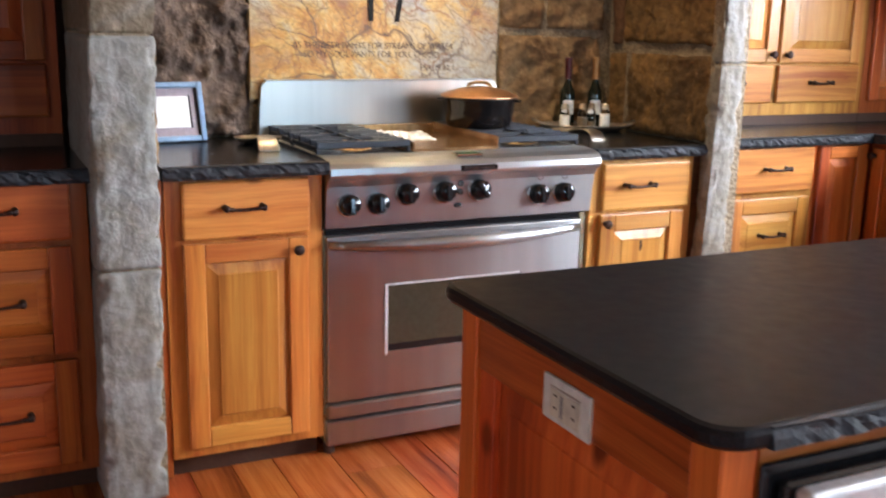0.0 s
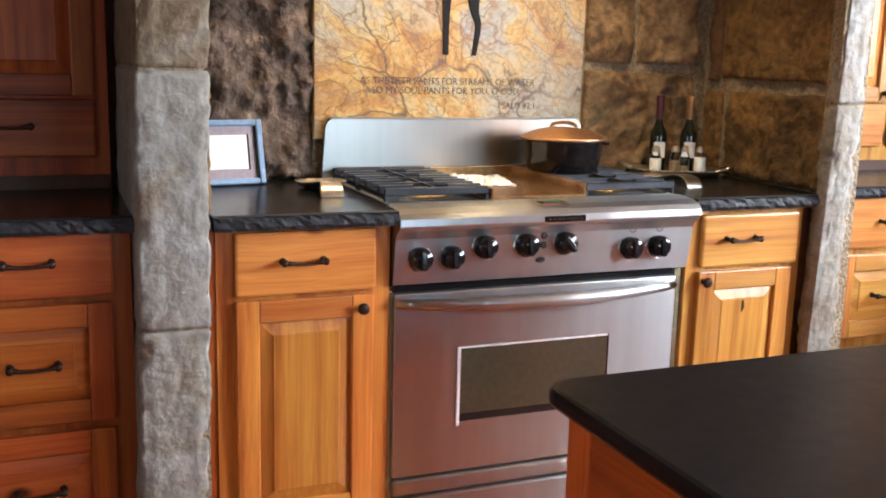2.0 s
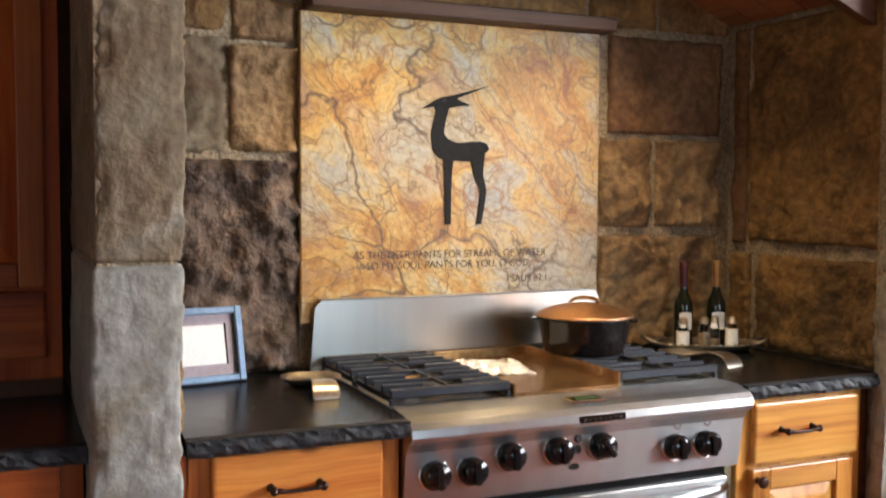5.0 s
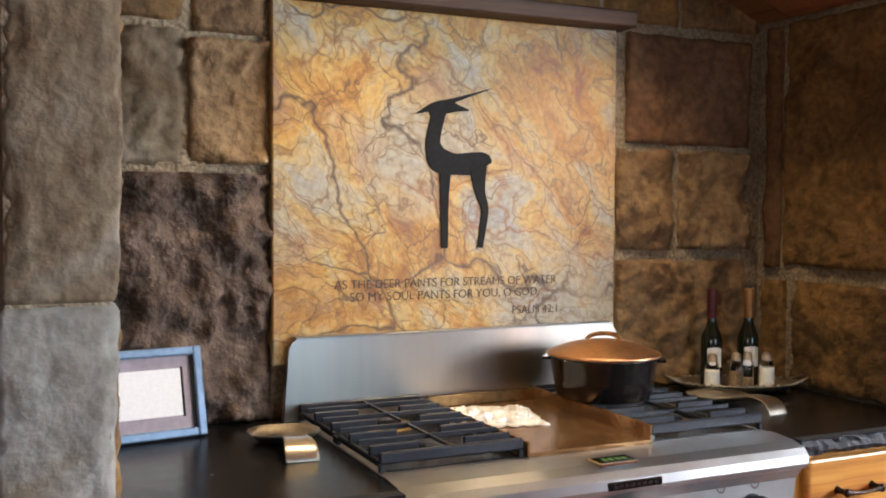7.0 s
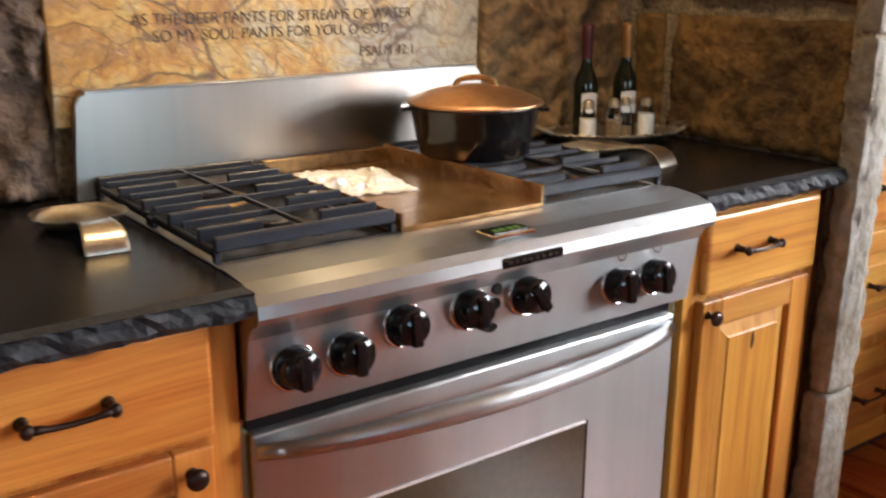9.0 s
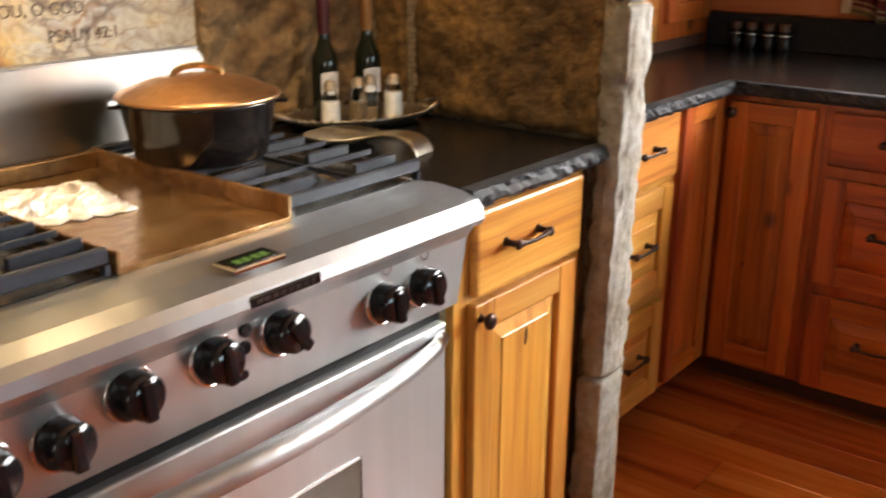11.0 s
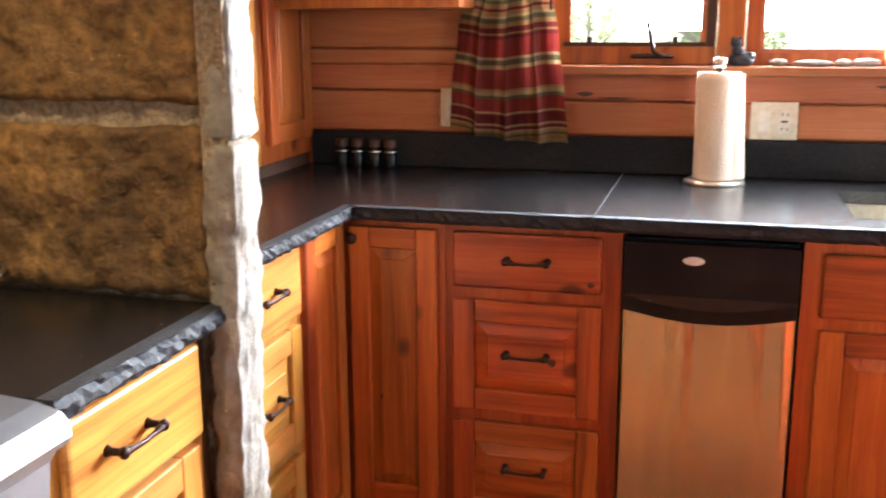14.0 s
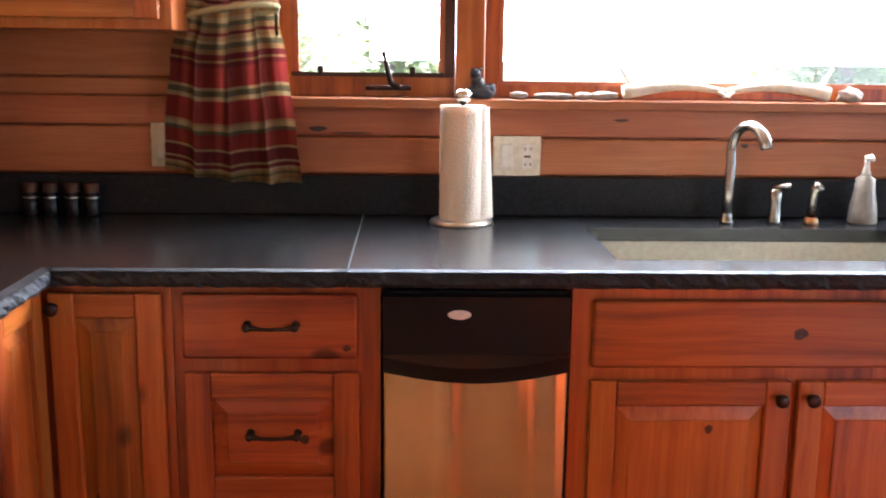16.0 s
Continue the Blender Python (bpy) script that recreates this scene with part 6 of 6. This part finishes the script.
# curtain gathered in a tie-back
bm = bmesh.new()
uv = bm.loops.layers.uv.new("UVMap")
NU, NV = 64, 40
CX = 3.985
prof = ((0.0, 2.545, 0.172), (0.12, 2.550, 0.164), (0.30, 2.550, 0.142), (0.40, 2.545, 0.116), (0.44, 2.540, 0.106), (0.60, 2.52, 0.16), (1.0, 2.46, 0.30))
grid = []
for j in range(NV + 1):
    v = j / NV
    z = 1.026 + 1.10 * v
    for (v0, c0, w0), (v1, c1, w1) in zip(prof, prof[1:]):
        if v0 <= v <= v1:
            f = (v - v0) / (v1 - v0)
            f = f * f * (3 - 2 * f)
            cy, hw = c0 + (c1 - c0) * f, w0 + (w1 - w0) * f
            break
    row = []
    for i in range(NU + 1):
        u = i / NU
        t = u * 2 * math.pi * 3.5
        depth = (0.014 if 0.36 < v < 0.5 else 0.028) + 0.010 * noise.noise(Vector((u * 4, v * 3, 1)))
        x = CX + depth * math.sin(t + 0.7 * noise.noise(Vector((u * 3, v * 2, 4)))) + 0.05 * (u - 0.5) * (1 if v < 0.5 else 0.3)
        y = cy + hw * (1 - 2 * u) + 0.010 * math.cos(t)
        row.append((bm.verts.new((x, y, z + (0.062 * max(0, 0.72 - u) ** 1.6 - 0.006 * u) * (1 - v) ** 4)), (u * 0.75, z - 1.026 + 0.012 * math.sin(u * 5) * (1 if v < 0.46 else 0.4))))
    grid.append(row)
for j in range(NV):
    for i in range(NU):
        q = (grid[j][i], grid[j][i + 1], grid[j + 1][i + 1], grid[j + 1][i])
        fc = bm.faces.new([p[0] for p in q])
        for lp, p in zip(fc.loops, q):
            lp[uv].uv = p[1]
bmesh.ops.solidify(bm, geom=bm.faces[:], thickness=0.002)
cur = tagged(part("curtain", bm, PLAID, smooth=True), "red, green and cream striped cotton curtain, tied back", "curtain")
part("tie_back", tube([(CX - 0.004 + 0.044 * math.cos(2 * math.pi * k / 28), 2.540 + 0.124 * math.sin(2 * math.pi * k / 28), 1.480 - 0.016 * math.sin(2 * math.pi * k / 28) - 0.012 * math.cos(2 * math.pi * k / 28)) for k in range(28)], 0.0075, 8, closed=True), plain("olive_cord", (0.36, 0.32, 0.16), 0.8, scale=200, bump=0.4), cur, "twisted olive cord", smooth=True)
part("tie_hook", tube([(XW, 2.43, 1.50), (4.03, 2.425, 1.50), (4.015, 2.425, 1.47), (4.02, 2.425, 1.43), (4.035, 2.425, 1.42)], 0.006, 8), BRONZE, cur, "dark iron hook", smooth=True)
part("curtain_rod", tube([(CX, 0.0, 2.13), (CX, 2.85, 2.13)], 0.011, 10), BRONZE, cur, smooth=True)

# things on the window sill
SZ = WIN[2]


def lump(rx, ry, rz, seed, bumpy=0.25):
    bm = bmesh.new()
    bmesh.ops.create_icosphere(bm, subdivisions=3, radius=1)
    for v in bm.verts:
        k = 1 + bumpy * noise.noise(v.co * 1.7 + Vector((seed, 0, 0))) + bumpy * 0.4 * noise.noise(v.co * 4 + Vector((0, seed, 0)))
        v.co = Vector((v.co.x * rx * k, v.co.y * ry * k, max(-0.85, v.co.z * k) * rz))
    lo = min(v.co.z for v in bm.verts)
    for v in bm.verts:
        v.co.z -= lo
    return bm


SX = XW - 0.01
fb = lump(0.024, 0.036, 0.022, 1.0, 0.3)
for y, z, r in ((0.012, 0.045, 0.019), (0.018, 0.068, 0.016), (-0.025, 0.030, 0.014), (0.026, 0.080, 0.006), (0.006, 0.081, 0.006)):
    s = bmesh.ops.create_icosphere(fb, subdivisions=2, radius=r, matrix=Matrix.Translation((0, y, z)))
tagged(part("figurine", fb, FIGURINE, m=pose(SX, 1.862, SZ), smooth=True), "small black cast-iron animal figurine on the sill", "figurine")
for y, rx, ry, rz, sd, lab in ((1.757, 0.017, 0.027, 0.012, 2, "small rounded brown pebble on the window sill"), (1.660, 0.018, 0.058, 0.010, 3, "long flat pale pebble on the window sill"), (1.575, 0.015, 0.025, 0.012, 5, "small dark brown pebble on the window sill"),
                                  (1.515, 0.018, 0.042, 0.013, 7, "flat reddish pebble on the window sill")):
    tagged(part("pebble", lump(rx, ry, rz, sd, 0.15), PEBBLE, m=pose(SX, y, SZ), smooth=True), lab, "pebble", "pebbles on the sill")
tagged(part("rough_rock", lump(0.024, 0.034, 0.022, 11, 0.4), PEBBLE, m=pose(SX, 0.812, SZ), smooth=True), "rough brown rock lump on the window sill", "rock")
for y0, y1, sd, lab in ((1.46, 1.16, 1, "sun-bleached forked antler lying on the sill"), (1.18, 0.87, -1, "sun-bleached antler lying beside another on the sill")):
    an = thing("antler", pose(SX, 0, SZ + 0.017), lab, "antler", group="antlers on the sill")
    n = 12
    big, small = (y0, y1) if sd > 0 else (y1, y0)
    part("beam", tube([(0.012 * math.sin(i / n * 3), big + (small - big) * i / n, 0.004 + 0.020 * math.sin(i / n * 3.0)) for i in range(n + 1)], [0.021 - 0.013 * i / n for i in range(n + 1)], 10), BONE, an, smooth=True)
    part("tine", tube([(0, big + (small - big) * 0.08, 0.008), (0.012, big + (small - big) * 0.05, 0.035), (0.018, big, 0.060), (0.02, big - (small - big) * 0.05, 0.078)], [0.010, 0.008, 0.006, 0.002], 8), BONE, an, smooth=True)
    part("tine", tube([(0, big + (small - big) * 0.9, 0.008), (-0.012, big + (small - big) * 0.95, 0.0), (-0.02, big + (small - big) * 1.0, -0.006)], [0.006, 0.005, 0.002], 8), BONE, an, smooth=True)

# ---- outside the window ----


def tree(x, y, h, spread, seed, clumps=260):
    rnd = random.Random(seed)
    t = thing("tree", pose(x, y, -1.2), "sunlit leafy green tree beyond the window", "tree", group="trees outside")
    bm = tube([(0, 0, 0), (0.05, 0.02, h * 0.25), (-0.04, 0.05, h * 0.55), (0.02, 0, h * 0.92)], [h * 0.028, h * 0.022, h * 0.015, h * 0.004], 8)
    for k in range(9):
        a, z = rnd.uniform(0, 6.28), h * rnd.uniform(0.25, 0.75)
        r = spread * rnd.uniform(0.5, 0.9)
        tube([(0, 0, z), (r * 0.5 * math.cos(a), r * 0.5 * math.sin(a), z + r * 0.3), (r * math.cos(a), r * math.sin(a), z + r * 0.45)], [h * 0.010, h * 0.007, h * 0.002], 6, bm=bm)
    part("trunk", bm, BARK, t)
    verts, faces = [], []
    for k in range(clumps):
        a, v = rnd.uniform(0, 6.28), rnd.random()
        z = h * (0.18 + 0.80 * v)
        r = spread * math.sqrt(rnd.random()) * (1.05 - 0.75 * v) * (0.7 + 0.5 * noise.noise(Vector((math.cos(a) * 2, math.sin(a) * 2, v * 4 + seed))))
        c = Vector((r * math.cos(a), r * math.sin(a), z))
        for q in range(14):
            p = c + Vector((rnd.gauss(0, 0.16), rnd.gauss(0, 0.16), rnd.gauss(0, 0.12))) * (h / 5)
            d1 = Vector((rnd.gauss(0, 1), rnd.gauss(0, 1), rnd.gauss(0, 0.6))).normalized() * 0.075 * (h / 5)
            d2 = d1.cross(Vector((rnd.gauss(0, 1), rnd.gauss(0, 1), rnd.gauss(0, 1)))).normalized() * 0.04 * (h / 5)
            b0 = len(verts)
            verts += [p - d1, p + d2, p + d1, p - d2]
            faces.append((b0, b0 + 1, b0 + 2, b0 + 3))
    me = bpy.data.meshes.new("crown")
    me.from_pydata([tuple(v) for v in verts], [], faces)
    me.materials.append(LEAF)
    cr = new("crown", me)
    cr.parent = t
    cr["kind"] = "stuff"


tree(14.0, 2.15, 4.6, 0.8, 1, 110)
tree(15.0, 4.2, 2.9, 1.0, 2, 160)
tree(13.0, -3.1, 5.4, 1.3, 3, 420)
tree(17.0, 1.2, 2.7, 1.2, 5, 160)
tree(22.0, -8.5, 6.0, 2.4, 6, 260)
tree(25.0, 5.0, 3.6, 2.2, 7, 200)

# ---- floor planks ----
rnd = random.Random(5)
px = -0.9
meshes = {}
while px < 3.6:
    w = rnd.choice((0.125, 0.15, 0.175, 0.2))
    py = -1.2 + rnd.uniform(-0.6, 0)
    while py < 3.0:
        ln = min(rnd.choice((1.4, 1.9, 2.4)), YW - 0.01 - py)
        key = (w, ln)
        if key not in meshes:
            bm = B((0.0008, w - 0.0008, 0.0008, ln - 0.0008, -0.0115, 0.0), bevel=0.0012)
            ob = part("plank", bm, FLOOR_WOOD, floor, m=pose(px, py, 0))
            meshes[key] = ob.data
        else:
            ob = new("plank", meshes[key])
            ob.parent = floor
            ob.matrix_basis = pose(px, py, 0)
        py += ln
    px += w
